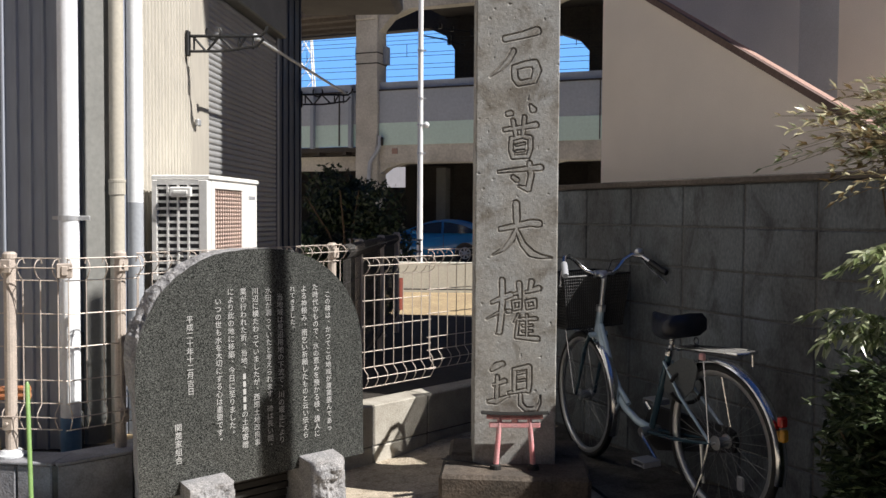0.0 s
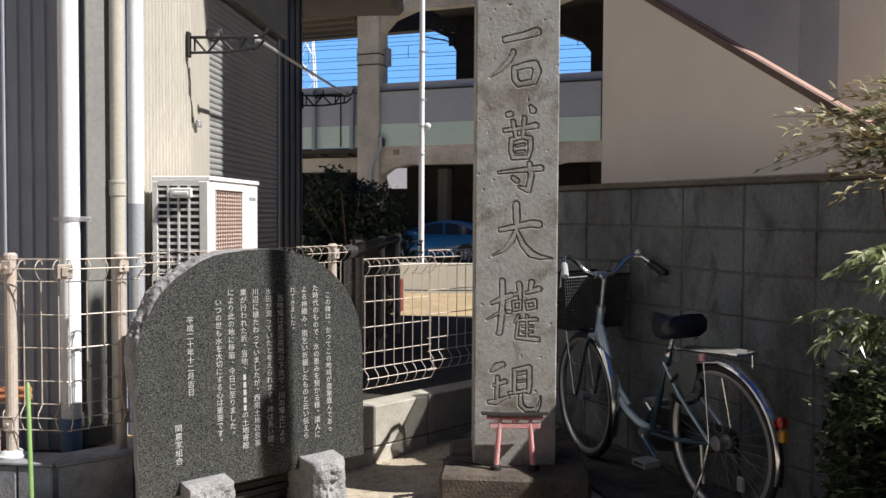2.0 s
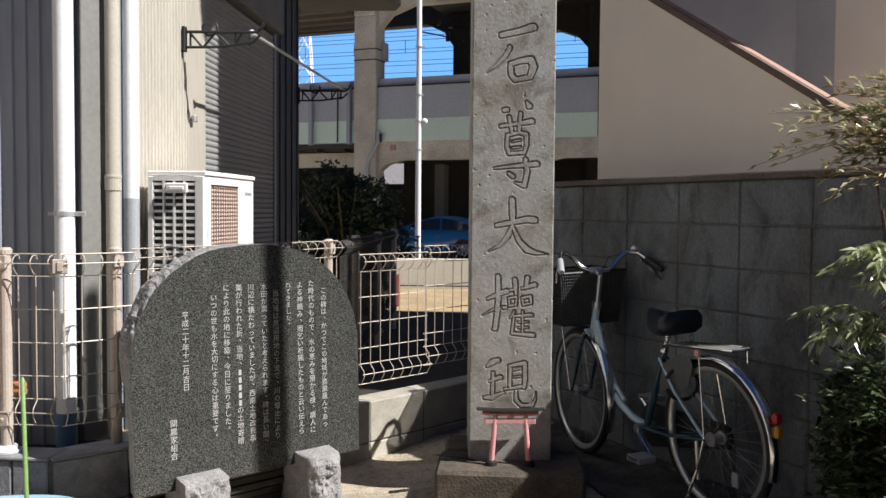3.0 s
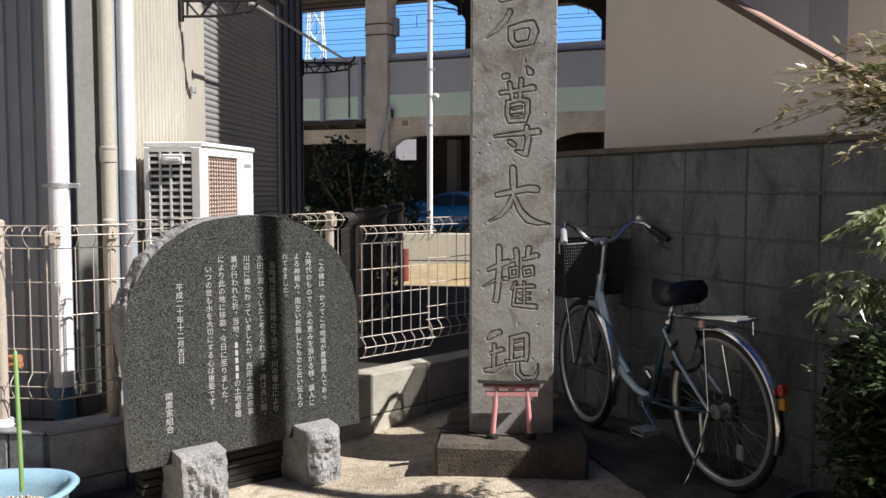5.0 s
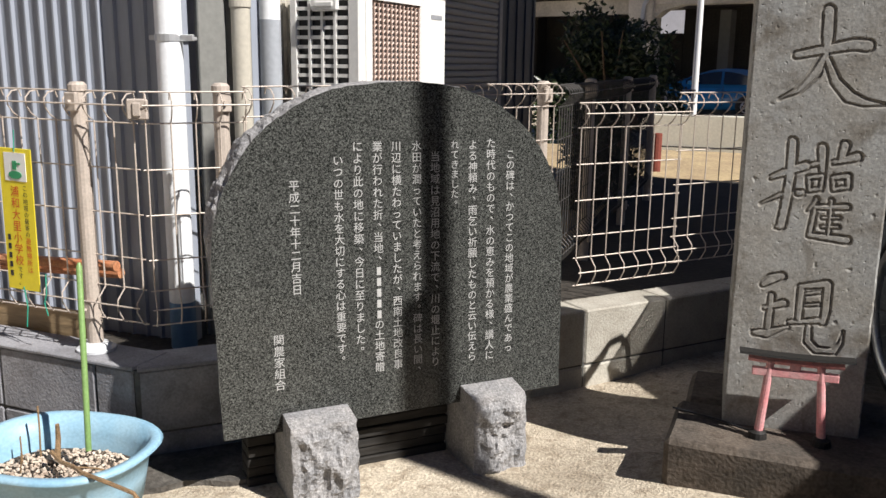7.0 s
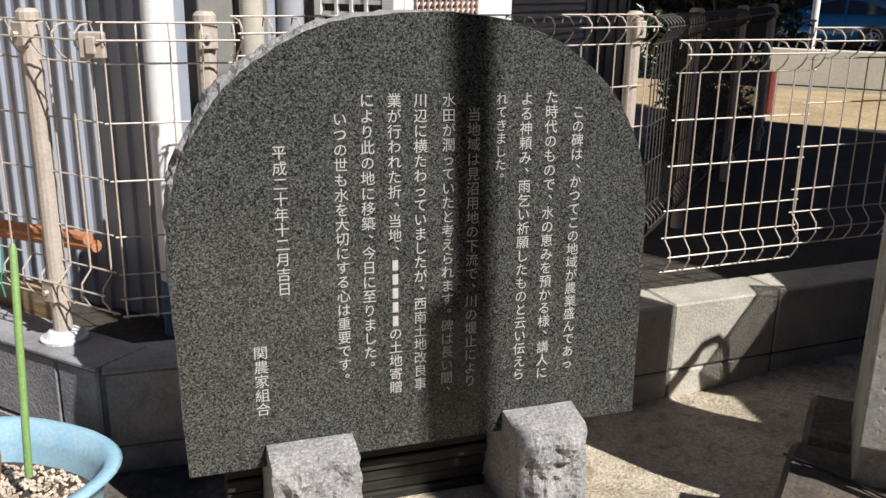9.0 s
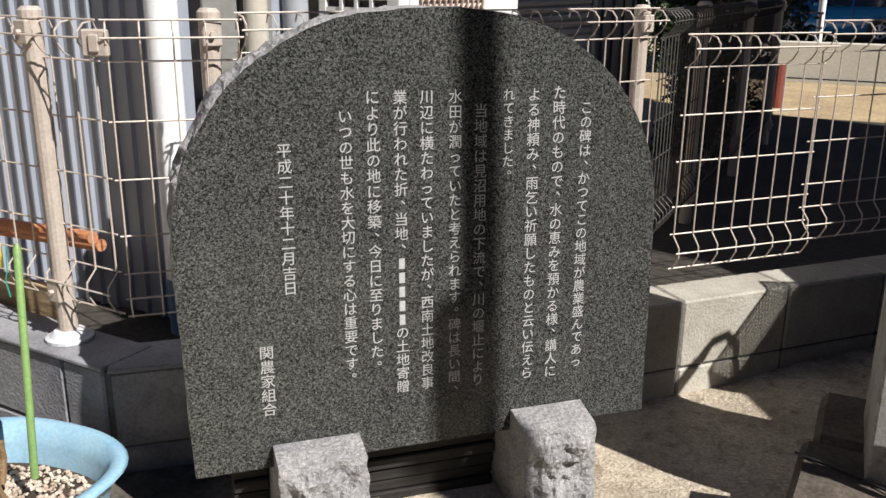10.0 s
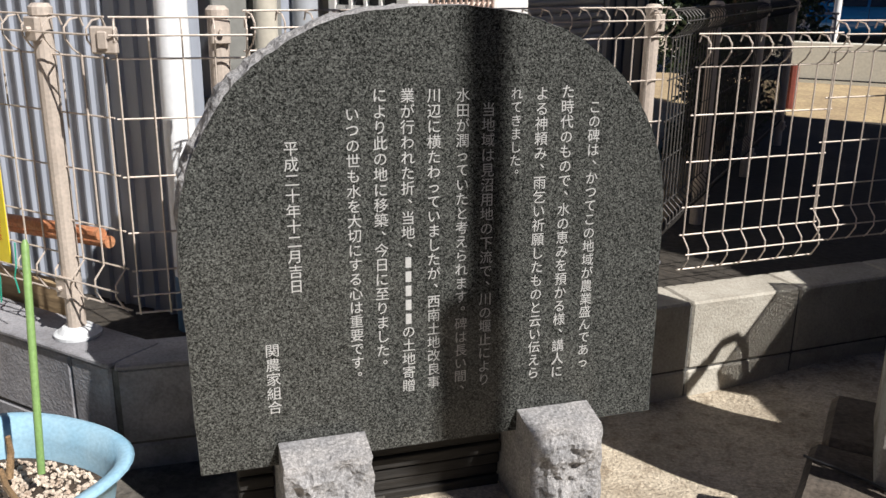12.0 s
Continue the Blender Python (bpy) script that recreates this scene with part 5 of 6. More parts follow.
    # chain case, cranks, pedals, kickstand, dress guard
    bm = bmesh.new()
    outline = [(0.47 + 0.105 * math.cos(radians(a)), 0.27 + 0.105 * math.sin(radians(a))) for a in range(-80, 81, 16)] + [(0.02, 0.385), (-0.03, 0.37), (-0.045, 0.33), (-0.03, 0.285)]
    prism(bm, outline, -0.058, -0.040)
    part("chain_case", bm, M_BLACKPLASTIC, t)
    bm = bmesh.new()
    outline = [(0.30, 0.60), (0.20, 0.655), (0.12, 0.66), (0.10, 0.62), (0.13, 0.53), (0.20, 0.47), (0.29, 0.46), (0.33, 0.50)]
    prism(bm, outline, 0.030, 0.034)
    part("dress_guard", bm, M_BLACKPOT, t, "dark grey plastic dress guard")
    lock = bmesh.new()
    tube(lock, arc((0.215, 0.0, 0.52), 0.07, 20, 340, 14), 0.009, 8)
    bmesh.ops.rotate(lock, verts=lock.verts, cent=(0.215, 0, 0.52), matrix=Matrix.Rotation(radians(60), 3, "Z"))
    part("ring_lock", lock, M_BLACKMETAL, t)
    for s, ang in ((1, 215), (-1, 35)):
        a = radians(ang)
        e = (0.475 + 0.165 * math.cos(a), s * 0.085, 0.27 + 0.165 * math.sin(a))
        bm = bmesh.new()
        tube(bm, [(0.475, s * 0.05, 0.27), (0.475 + 0.03 * math.cos(a), s * 0.065, 0.27 + 0.03 * math.sin(a)), (e[0], s * 0.072, e[2])], 0.0085, 8)
        c = part("crank", bm, M_CHROME, t)
        bm = bmesh.new()
        y0, y1 = sorted((s * 0.085, s * 0.175))
        for z in (-0.012, 0.008):
            box(bm, e[0] - 0.045, e[0] + 0.045, y0, y1, e[2] + z, e[2] + z + 0.006, 0.002)
        box(bm, e[0] - 0.047, e[0] - 0.036, y0, y1, e[2] - 0.013, e[2] + 0.014, 0.002)
        box(bm, e[0] + 0.036, e[0] + 0.047, y0, y1, e[2] - 0.013, e[2] + 0.014, 0.002)
        part("pedal", bm, M_GREYPLASTIC, c)
    bm = bmesh.new()
    tube(bm, [(0.475, -0.06, 0.27), (0.475, 0.06, 0.27)], 0.022, 12)
    part("bottom_bracket", bm, M_ALLOY, t)
    bm = bmesh.new()
    tube(bm, [(0.0, 0.064, 0.33), (0.03, 0.075, 0.20), (0.07, 0.105, 0.06), (0.085, 0.125, 0.008), (0.05, 0.14, 0.008)], 0.0065, 8)
    part("kickstand", bm, M_CHROME, t)
    bm = bmesh.new()
    tube(bm, [(0.04, 0.069, 0.32), (0.03, 0.069, 0.16)], 0.008, 6)
    part("stand_plate", bm, M_ALLOY, t)
    part("spoke_reflector", boxed(-0.15, -0.11, 0.012, 0.02, 0.165, 0.225, 0.006), M_GREYPLASTIC, t, m=pose(0, 0, 0))
    # the fork, its wheel and the bars turn a little about the steering axis
    axis = Vector((0.872 - 0.915, 0, 0.80 - 0.63)).normalized()
    pivot = Matrix.Translation((0.895, 0, 0.70))
    turn = pivot @ Matrix.Rotation(radians(-7), 4, axis) @ pivot.inverted()
    for ob in t.children:
        if ob.name.split(".")[0] in ("front_wheel", "fork_blade", "stem", "handlebar", "grip", "brake_lever", "bell") or ob == fm:
            ob.matrix_basis = turn @ pose(0, -0.018 if ob.name.split(".")[0] in ("handlebar", "grip", "brake_lever", "bell") else 0, 0) @ ob.matrix_basis
    return t


build_bicycle()


# ---- pots and small things by the kerb ----
def build_blue_pot():
    t = thing("plant_pot", pose(-1.58, 3.165, -0.040, 0, 0, 4) @ Matrix.Diagonal((0.89, 1.06, 0.75, 1)), "light blue oval plastic planter with pale gravel and dry twigs", "plant pot")
    def ring(rx, ry, z, n=40):
        return [(rx * math.copysign(abs(math.cos(q)) ** 0.8, math.cos(q)), ry * math.copysign(abs(math.sin(q)) ** 0.8, math.sin(q)), z) for q in [2 * math.pi * i / n for i in range(n)]]
    prof = [(0.235, 0.160, 0.0), (0.250, 0.172, 0.10), (0.264, 0.184, 0.192), (0.290, 0.205, 0.200), (0.300, 0.213, 0.212), (0.290, 0.204, 0.225), (0.266, 0.184, 0.222), (0.250, 0.170, 0.15), (0.238, 0.160, 0.075)]
    bm = bmesh.new()
    rings = [[bm.verts.new(p) for p in ring(*q)] for q in prof]
    for a, b in zip(rings, rings[1:]):
        for i in range(40):
            bm.faces.new((a[i], a[(i + 1) % 40], b[(i + 1) % 40], b[i]))
    bm.faces.new(rings[0][::-1])
    part("shell", bm, M_POT, t, smooth=True)
    bm = bmesh.new()
    f = [bm.verts.new(p) for p in ring(0.241, 0.163, 0.092)]
    bm.faces.new(f)
    part("soil", bm, M_SOIL, t)
    bm = bmesh.new()
    rnd = random.Random(3)
    for i in range(900):
        q, r = rnd.uniform(0, 6.283), math.sqrt(rnd.random())
        s = rnd.uniform(0.004, 0.0095)
        m = pose(0.230 * r * math.cos(q), 0.152 * r * math.sin(q), 0.094 + rnd.uniform(0, 0.012), rnd.uniform(0, 360), rnd.uniform(0, 360), 0) @ Matrix.Diagonal((s, s * rnd.uniform(0.6, 1), s * rnd.uniform(0.4, 0.8), 1))
        bmesh.ops.create_icosphere(bm, subdivisions=1, radius=1.0, matrix=m) if i < 130 else bmesh.ops.create_cube(bm, size=1.4, matrix=m)
    part("gravel", bm, M_GRAVEL, t, "pale gravel")
    bm = bmesh.new()
    tube(bm, [(-0.045, 0.035, 0.13), (-0.055, 0.055, 0.20), (-0.05, 0.05, 0.26)], [0.009, 0.008, 0.006], 7)
    part("dead_stem", bm, M_TWIG, t)
    bm = bmesh.new()
    tube(bm, [(-0.05, 0.02, 0.17), (0.02, -0.02, 0.165), (0.10, -0.06, 0.185), (0.19, -0.13, 0.222), (0.29, -0.17, 0.238), (0.40, -0.19, 0.225), (0.47, -0.23, 0.20)], [0.007, 0.007, 0.007, 0.007, 0.0065, 0.006, 0.007], 6)
    tube(bm, [(0.10, -0.06, 0.185), (0.16, -0.04, 0.175), (0.20, -0.03, 0.16)], 0.003, 5)
    part("dry_twig", bm, M_TWIG, t, "dry fallen twig")
    part("thin_stem", tubed([(-0.14, 0.07, 0.09), (-0.145, 0.08, 0.22), (-0.15, 0.085, 0.30)], 0.003, 5), M_TWIG, t)
    part("thin_stem", tubed([(-0.17, 0.03, 0.09), (-0.18, 0.04, 0.20)], 0.0025, 5), M_TWIG, t)
    part("thin_stem", tubed([(-0.13, -0.02, 0.09), (-0.11, -0.03, 0.19)], 0.002, 5), M_TWIG, t)
    return t


build_blue_pot()
st = thing("garden_stake", pose(-1.515, 3.20, 0), "green plastic-coated garden stake standing in the planter", "stake")
bm = bmesh.new()
tube(bm, [(0, 0, 0.10), (-0.045, 0.07, 0.60), (-0.0465, 0.0725, 0.612)], [0.0085, 0.0085, 0.004], 10)
part("stake", bm, M_STAKE, st, smooth=True)

bp = thing("plant_pot", pose(1.335, 2.865, -0.014), "dark grey round plastic plant pot beside the shrub", "plant pot")
bm = bmesh.new()
lathe(bm, [(0, 0.0), (0.125, 0.0), (0.155, 0.17), (0.172, 0.175), (0.176, 0.195), (0.172, 0.205), (0.158, 0.20), (0.148, 0.13), (0, 0.13)], 32)
part("shell", bm, M_BLACKPOT, bp, smooth=False)
bm = bmesh.new()
lathe(bm, [(0.149, 0.136), (0, 0.14)], 24)
part("soil", bm, M_SOIL, bp)

cone = thing("post_foot", pose(-1.762, 3.556, 0.252), "white plastic cover round the foot of a fence post", "post cover")
bm = bmesh.new()
lathe(bm, [(0.020, 0.027), (0.026, 0.027), (0.038, 0.024), (0.050, 0.012), (0.060, 0.008), (0.060, 0.0), (0.0, 0.0)], 20)
part("cover", bm, M_CONEPLASTIC, cone, smooth=False)

board = thing("timber_board", pose(-2.32, 3.70, 0.176, 0, 0, -5), "tan sawn board resting on two dark battens behind the fence", "board")
part("board", boxed(-0.62, 0.44, 0.0, 0.03, 0.05, 0.15, 0.003), M_BOARD, board)
for x in (-0.28, 0.16):
    part("batten", boxed(x, x + 0.05, -0.03, 0.05, 0.0, 0.05, 0.003), M_TIMBER, board)
pole = thing("orange_pipe", pose(0, 0, 0), "faded orange wrapped pipes lying behind the mesh fence", "pipe")
for k, (y, z) in enumerate(((3.645, 0.505), (3.69, 0.47))):
    bm = bmesh.new()
    tube(bm, [(-2.6, y + 0.06, z - 0.035), (-2.1, y + 0.02, z - 0.012), (-1.725 - 0.02 * k, y - 0.012, z + 0.004)], 0.017, 10)
    part("pipe", bm, M_ORANGE, pole)
bm = bmesh.new()
tube(bm, [(-2.35, 3.67, 0.16), (-2.35, 3.67, 0.46)], 0.012, 8)
part("prop", bm, M_TWIG, pole)


def build_sign():
    """The evacuation notice tied to the fence."""
    t = thing("evacuation_sign", line_frame(-1.992, 3.518, -5) @ pose(0, 0, 0, 0, 1.0, 0) @ Matrix.Translation((0, 0, -0.095)) @ Matrix.Scale(1.12, 4), "yellow sign with red and black Japanese lettering tied to the fence", "sign")
    z0, z1, w = 0.475, 0.875, 0.118
    part("panel", boxed(-w / 2, w / 2, -0.003, 0.0, z0, z1, 0.001), M_YELLOW, t)
    part("picture_field", boxed(-w * 0.33, w * 0.33, -0.0045, -0.003, z1 - 0.09, z1 - 0.012), M_WHITE, t)
    bm = bmesh.new()
    q = [(0.024 * math.cos(a) , z1 - 0.073 + 0.011 * math.sin(a)) for a in [2 * math.pi * i / 20 for i in range(20)]]
    prism(bm, q, -0.006, -0.0045)
    part("green_disc", bm, M_GREENINK, t)
    bm = bmesh.new()
    box(bm, -0.008, 0.006, -0.006, -0.0045, z1 - 0.058, z1 - 0.034, m=None)
    box(bm, 0.004, 0.02, -0.006, -0.0045, z1 - 0.044, z1 - 0.039)
    part("pictogram", bm, M_GREENINK, t)
    def column(text, x, top, pitch, size, mat):
        bm = bmesh.new()
        for i, c in enumerate(text):
            me = text_mesh(c, size)
            me.transform(Matrix.Translation((x, -0.0042, top - pitch * (i + 0.5))) @ Matrix.Rotation(radians(90), 4, "X"))
            bm.from_mesh(me)
            bpy.data.meshes.remove(me)
        part("lettering", bm, mat, t)
    column("この地域の最寄の", 0.030, z1 - 0.10, 0.0185, 0.0175, M_BLACKINK)
    column("避難場所は", 0.030, z1 - 0.10 - 8 * 0.0185, 0.0205, 0.020, M_REDINK)
    column("浦和大里小学校", -0.008, z1 - 0.105, 0.0325, 0.032, M_REDINK)
    column("です。", -0.008, z1 - 0.105 - 7 * 0.0325, 0.019, 0.018, M_BLACKINK)
    bm = bmesh.new()
    for k in range(5):
        z = z1 - 0.25 - k * 0.026
        box(bm, -0.046, -0.036, -0.0042, -0.003, z - 0.008, z + 0.008)
    part("small_writing", bm, M_BLACKINK, t)
    bm = bmesh.new()
    tube(bm, [(0.0, -0.004, z0 + 0.01), (0.004, 0.0, z0 - 0.05), (-0.004, 0.0, z0 - 0.11)], 0.002, 5)
    part("tie", bm, M_ROPE, t, "green twine tie")
    bm = bmesh.new()
    tube(bm, [(0.0, -0.004, z1 - 0.01), (0.0, 0.0, z1 + 0.05)], 0.0015, 5)
    part("tie", bm, M_ROPE, t, "green twine tie")
    return t


build_sign()
tw = thing("twine", pose(-1.885, 3.50, 0), "loose green twine hanging on the mesh fence", "twine")
bm = bmesh.new()
tube(bm, [(0, 0, 0.50), (0.006, -0.01, 0.44), (-0.002, -0.012, 0.41), (0.008, -0.012, 0.37)], 0.002, 5)
part("strand", bm, M_ROPE, tw)


# ---- plants ----
def leaf(bm, m, length, width):
    pts = [(0, 0, 0), (0.35 * length, width / 2, 0.06 * length), (0.35 * length, 0, 0.0), (0.35 * length, -width / 2, 0.06 * length), (length, 0, -0.05 * length)]
    v = [bm.verts.new(m @ Vector(p)) for p in pts]
    for a in ((0, 2, 1), (0, 3, 2), (1, 2, 4), (2, 3, 4)):
        bm.faces.new([v[k] for k in a])


def spray(bm, rnd, m, length, leaves, size, droop=(-10, 35)):
    """A drooping stalk of pointed leaflets."""
    tube(bm, [m @ Vector((length * q, 0, 0.25 * length * q - 0.45 * length * q * q)) for q in (0, 0.5, 1)], 0.0011, 3, caps=False)
    for i in range(leaves):
        s = (i + 1) / leaves
        p = Vector((length * s, 0, 0.25 * length * s - 0.45 * length * s * s))
        for side in (-1, 1):
            yaw = side * rnd.uniform(35, 65) * (1 - 0.5 * s)
            q = m @ Matrix.Translation(p) @ pose(0, 0, 0, rnd.uniform(-35, 35), rnd.uniform(*droop), yaw)
            leaf(bm, q, size * rnd.uniform(0.75, 1.2), size * 0.36)
        q = m @ Matrix.Translation(p) @ pose(0, 0, 0, rnd.uniform(-30, 30), rnd.uniform(*droop), rnd.uniform(-20, 20))
        leaf(bm, q, size * rnd.uniform(0.8, 1.1), size * 0.36)


def build_nandina():
    t = thing("nandina_shrub", pose(1.46, 2.64, 0), "leafy nandina shrub with sunlit green and reddish leaves by the wall", "shrub")
    rnd = random.Random(11)
    tips = []
    for k in range(30):
        tall = k % 5 == 4
        h = rnd.uniform(1.25, 1.6) if tall else rnd.uniform(0.5, 1.15)
        a = rnd.uniform(50, 130) if tall else rnd.uniform(0, 360)
        lean = rnd.uniform(0.2, 0.45) if tall else rnd.uniform(0.05, 0.28)
        bm = bmesh.new()
        base = Vector((rnd.uniform(-0.10, 0.10), rnd.uniform(-0.10, 0.10), 0))
        d = Vector((0.5 * math.cos(radians(a)), math.sin(radians(a)), 0))
        pts = [base, base + d * lean * 0.3 + Vector((0, 0, h * 0.4)), base + d * lean * 0.7 + Vector((0, 0, h * 0.75)), base + d * lean + Vector((0, 0, h))]
        tube(bm, pts, [0.009, 0.007, 0.005, 0.003], 6)
        part("stem", bm, M_BARK, t)
        tips += [(pts[i].lerp(pts[i + 1], f), a) for i in (0, 1, 2) for f in (0.5, 1.0)]
    green, dark, red = bmesh.new(), bmesh.new(), bmesh.new()
    # low sprays take the darker leaf colour that stands for shade
    for p, a in tips:
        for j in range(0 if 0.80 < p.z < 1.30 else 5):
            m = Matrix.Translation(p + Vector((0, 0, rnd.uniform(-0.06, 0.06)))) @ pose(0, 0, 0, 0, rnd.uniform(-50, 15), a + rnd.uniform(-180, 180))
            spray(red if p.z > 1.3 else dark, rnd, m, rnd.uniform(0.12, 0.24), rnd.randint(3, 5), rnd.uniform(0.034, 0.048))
    # long upper sprays that lean out over the wall
    for z, yaw, ln, px, py in ((1.53, 178, 0.44, -0.05, 0.02), (1.47, 186, 0.38, -0.02, 0.0), (1.56, 170, 0.34, 0.0, 0.05), (1.50, 200, 0.30, 0.02, 0.02), (1.44, 176, 0.30, 0.0, 0.06),
                               (1.62, 190, 0.26, 0.06, 0.03), (1.52, 230, 0.24, 0.08, 0.04), (1.60, 140, 0.24, 0.08, 0.0), (1.66, 205, 0.22, 0.10, 0.0), (1.42, 200, 0.24, 0.08, 0.0), (1.56, 70, 0.22, 0.08, 0.30), (1.48, 20, 0.22, 0.08, 0.28), (1.62, 110, 0.2, 0.10, 0.26)):
        for k in range(7):
            m = pose(px + rnd.uniform(-0.05, 0.05), py + rnd.uniform(-0.05, 0.05), z - 0.035 + rnd.uniform(-0.05, 0.05), 0, rnd.uniform(-34, 4), yaw + rnd.uniform(-24, 24))
            spray(red if rnd.random() < 0.7 else green, rnd, m, ln * rnd.uniform(0.55, 1.05), 7, 0.040, (-30, 40))
    # two tiers of fanned leaves that catch the sun below the wall's top
    for z, px, py, count in ((0.955, -0.22, -0.10, 13), (0.945, -0.13, -0.16, 12), (0.965, -0.04, -0.20, 9), (1.14, -0.15, -0.14, 14), (1.08, -0.08, -0.18, 12), (1.16, -0.06, -0.06, 9), (1.11, 0.0, -0.20, 9)):
        for k in range(count):
            m = pose(px + rnd.uniform(-0.04, 0.04), py + rnd.uniform(-0.04, 0.04), z + rnd.uniform(-0.03, 0.03), 0, rnd.uniform(-12, 12), 215 + rnd.uniform(-55, 55))
            spray(green, rnd, m, 0.13, 4, 0.050, (5, 55))
    part("foliage", green, M_LEAF, t)
    part("shade_coloured_foliage", dark, M_SHADELEAF, t, "lower green leaves coloured dark for the shade they hang in")
    part("young_foliage", red, M_REDLEAF, t, "reddish young leaves")
    return t


build_nandina()


# ---- the distance ----
def build_bush(name, x, y, rx, ry, h, z0, count, size, seed, label, mat=None):
    t = thing(name, pose(x, y, z0), label, "shrub")
    rnd = random.Random(seed)
    bm = bmesh.new()
    for k in range(5):
        a = rnd.uniform(0, 6.283)
        tube(bm, [(0, 0, 0), (rx * 0.35 * math.cos(a), ry * 0.35 * math.sin(a), h * 0.45), (rx * 0.75 * math.cos(a), ry * 0.75 * math.sin(a), h * rnd.uniform(0.5, 0.8))], [0.012 * h, 0.008 * h, 0.004 * h], 6)
    part("stem", bm, M_BARK, t)
    bm = bmesh.new()
    clumps = [(rnd.uniform(-1, 1), rnd.uniform(-1, 1), rnd.uniform(0.1, 1.0), rnd.uniform(0.22, 0.42)) for _ in range(16)]
    for i in range(count):
        cx, cy, cz, cr = clumps[i % 16]
        w = 1 - 0.45 * cz
        d = Vector((rnd.gauss(0, 1), rnd.gauss(0, 1), rnd.gauss(0, 1))).normalized() * cr * rnd.uniform(0.6, 1.05)
        p = Vector(((cx * w * 0.75 + d.x) * rx, (cy * w * 0.75 + d.y) * ry, max(0.03, cz * 0.8 + d.z * 0.6) * h))
        leaf(bm, Matrix.Translation(p) @ pose(0, 0, 0, rnd.uniform(0, 360), rnd.uniform(-60, 60), rnd.uniform(0, 360)), size * rnd.uniform(0.7, 1.3), size * 0.45)
    part("foliage", bm, mat or M_BUSH, t)
    return t


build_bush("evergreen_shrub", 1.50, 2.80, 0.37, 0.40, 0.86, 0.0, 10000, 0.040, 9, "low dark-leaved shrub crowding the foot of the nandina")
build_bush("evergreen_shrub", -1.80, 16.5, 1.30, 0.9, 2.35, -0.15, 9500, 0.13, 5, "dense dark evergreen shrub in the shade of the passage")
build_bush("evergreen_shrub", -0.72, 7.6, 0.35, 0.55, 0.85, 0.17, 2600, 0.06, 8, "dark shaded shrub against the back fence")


build_bush("winter_shrub", -0.86, 9.2, 0.34, 0.34, 0.80, 0.17, 420, 0.055, 21, "sparse winter shrub with dull red leaves in the yard", M_WINTERLEAF)


def build_low_wall():
    t = thing("low_wall", line_frame(-0.75, 12.15, -2, 0.17), "long pale painted low wall with a pipe rail in the sun", "wall")
    part("wall", boxed(0, 5.5, 0.02, 0.12, -0.2, 0.42, 0.01), M_LOWWALL, t)
    for x in (1.35, 2.95, 4.4):
        part("seam", boxed(x, x + 0.012, 0.014, 0.0195, -0.05, 0.415), M_TRIM, t)
    part("foot_rail", tubed([(0, -0.02, 0.045), (5.5, -0.02, 0.045)], 0.008, 8), M_BLACKMETAL, t)
    return t


build_low_wall()
ob = thing("marker_post", pose(-0.50, 9.9, 0.17), "dark red marker post at the edge of the sunny yard", "post")
bm = bmesh.new()
tube(bm, [(0, 0, 0), (0, 0, 0.36)], 0.05, 12)
part("post", bm, M_RUST, ob)
rl = thing("road_railing", pose(0, 0, 0), "pale low metal railing along the far road", "railing")
for k in range(4):
    x = -2.0 + 0.5 * k
    part("post", tubed([(x, 19.0, -0.4), (x, 19.0, 0.72)], 0.025, 6), M_FENCE, rl)
for z in (0.45, 0.70):
    part("rail", tubed([(-2.2, 19.0, z), (-0.45, 19.0, z)], 0.022, 6), M_FENCE, rl)


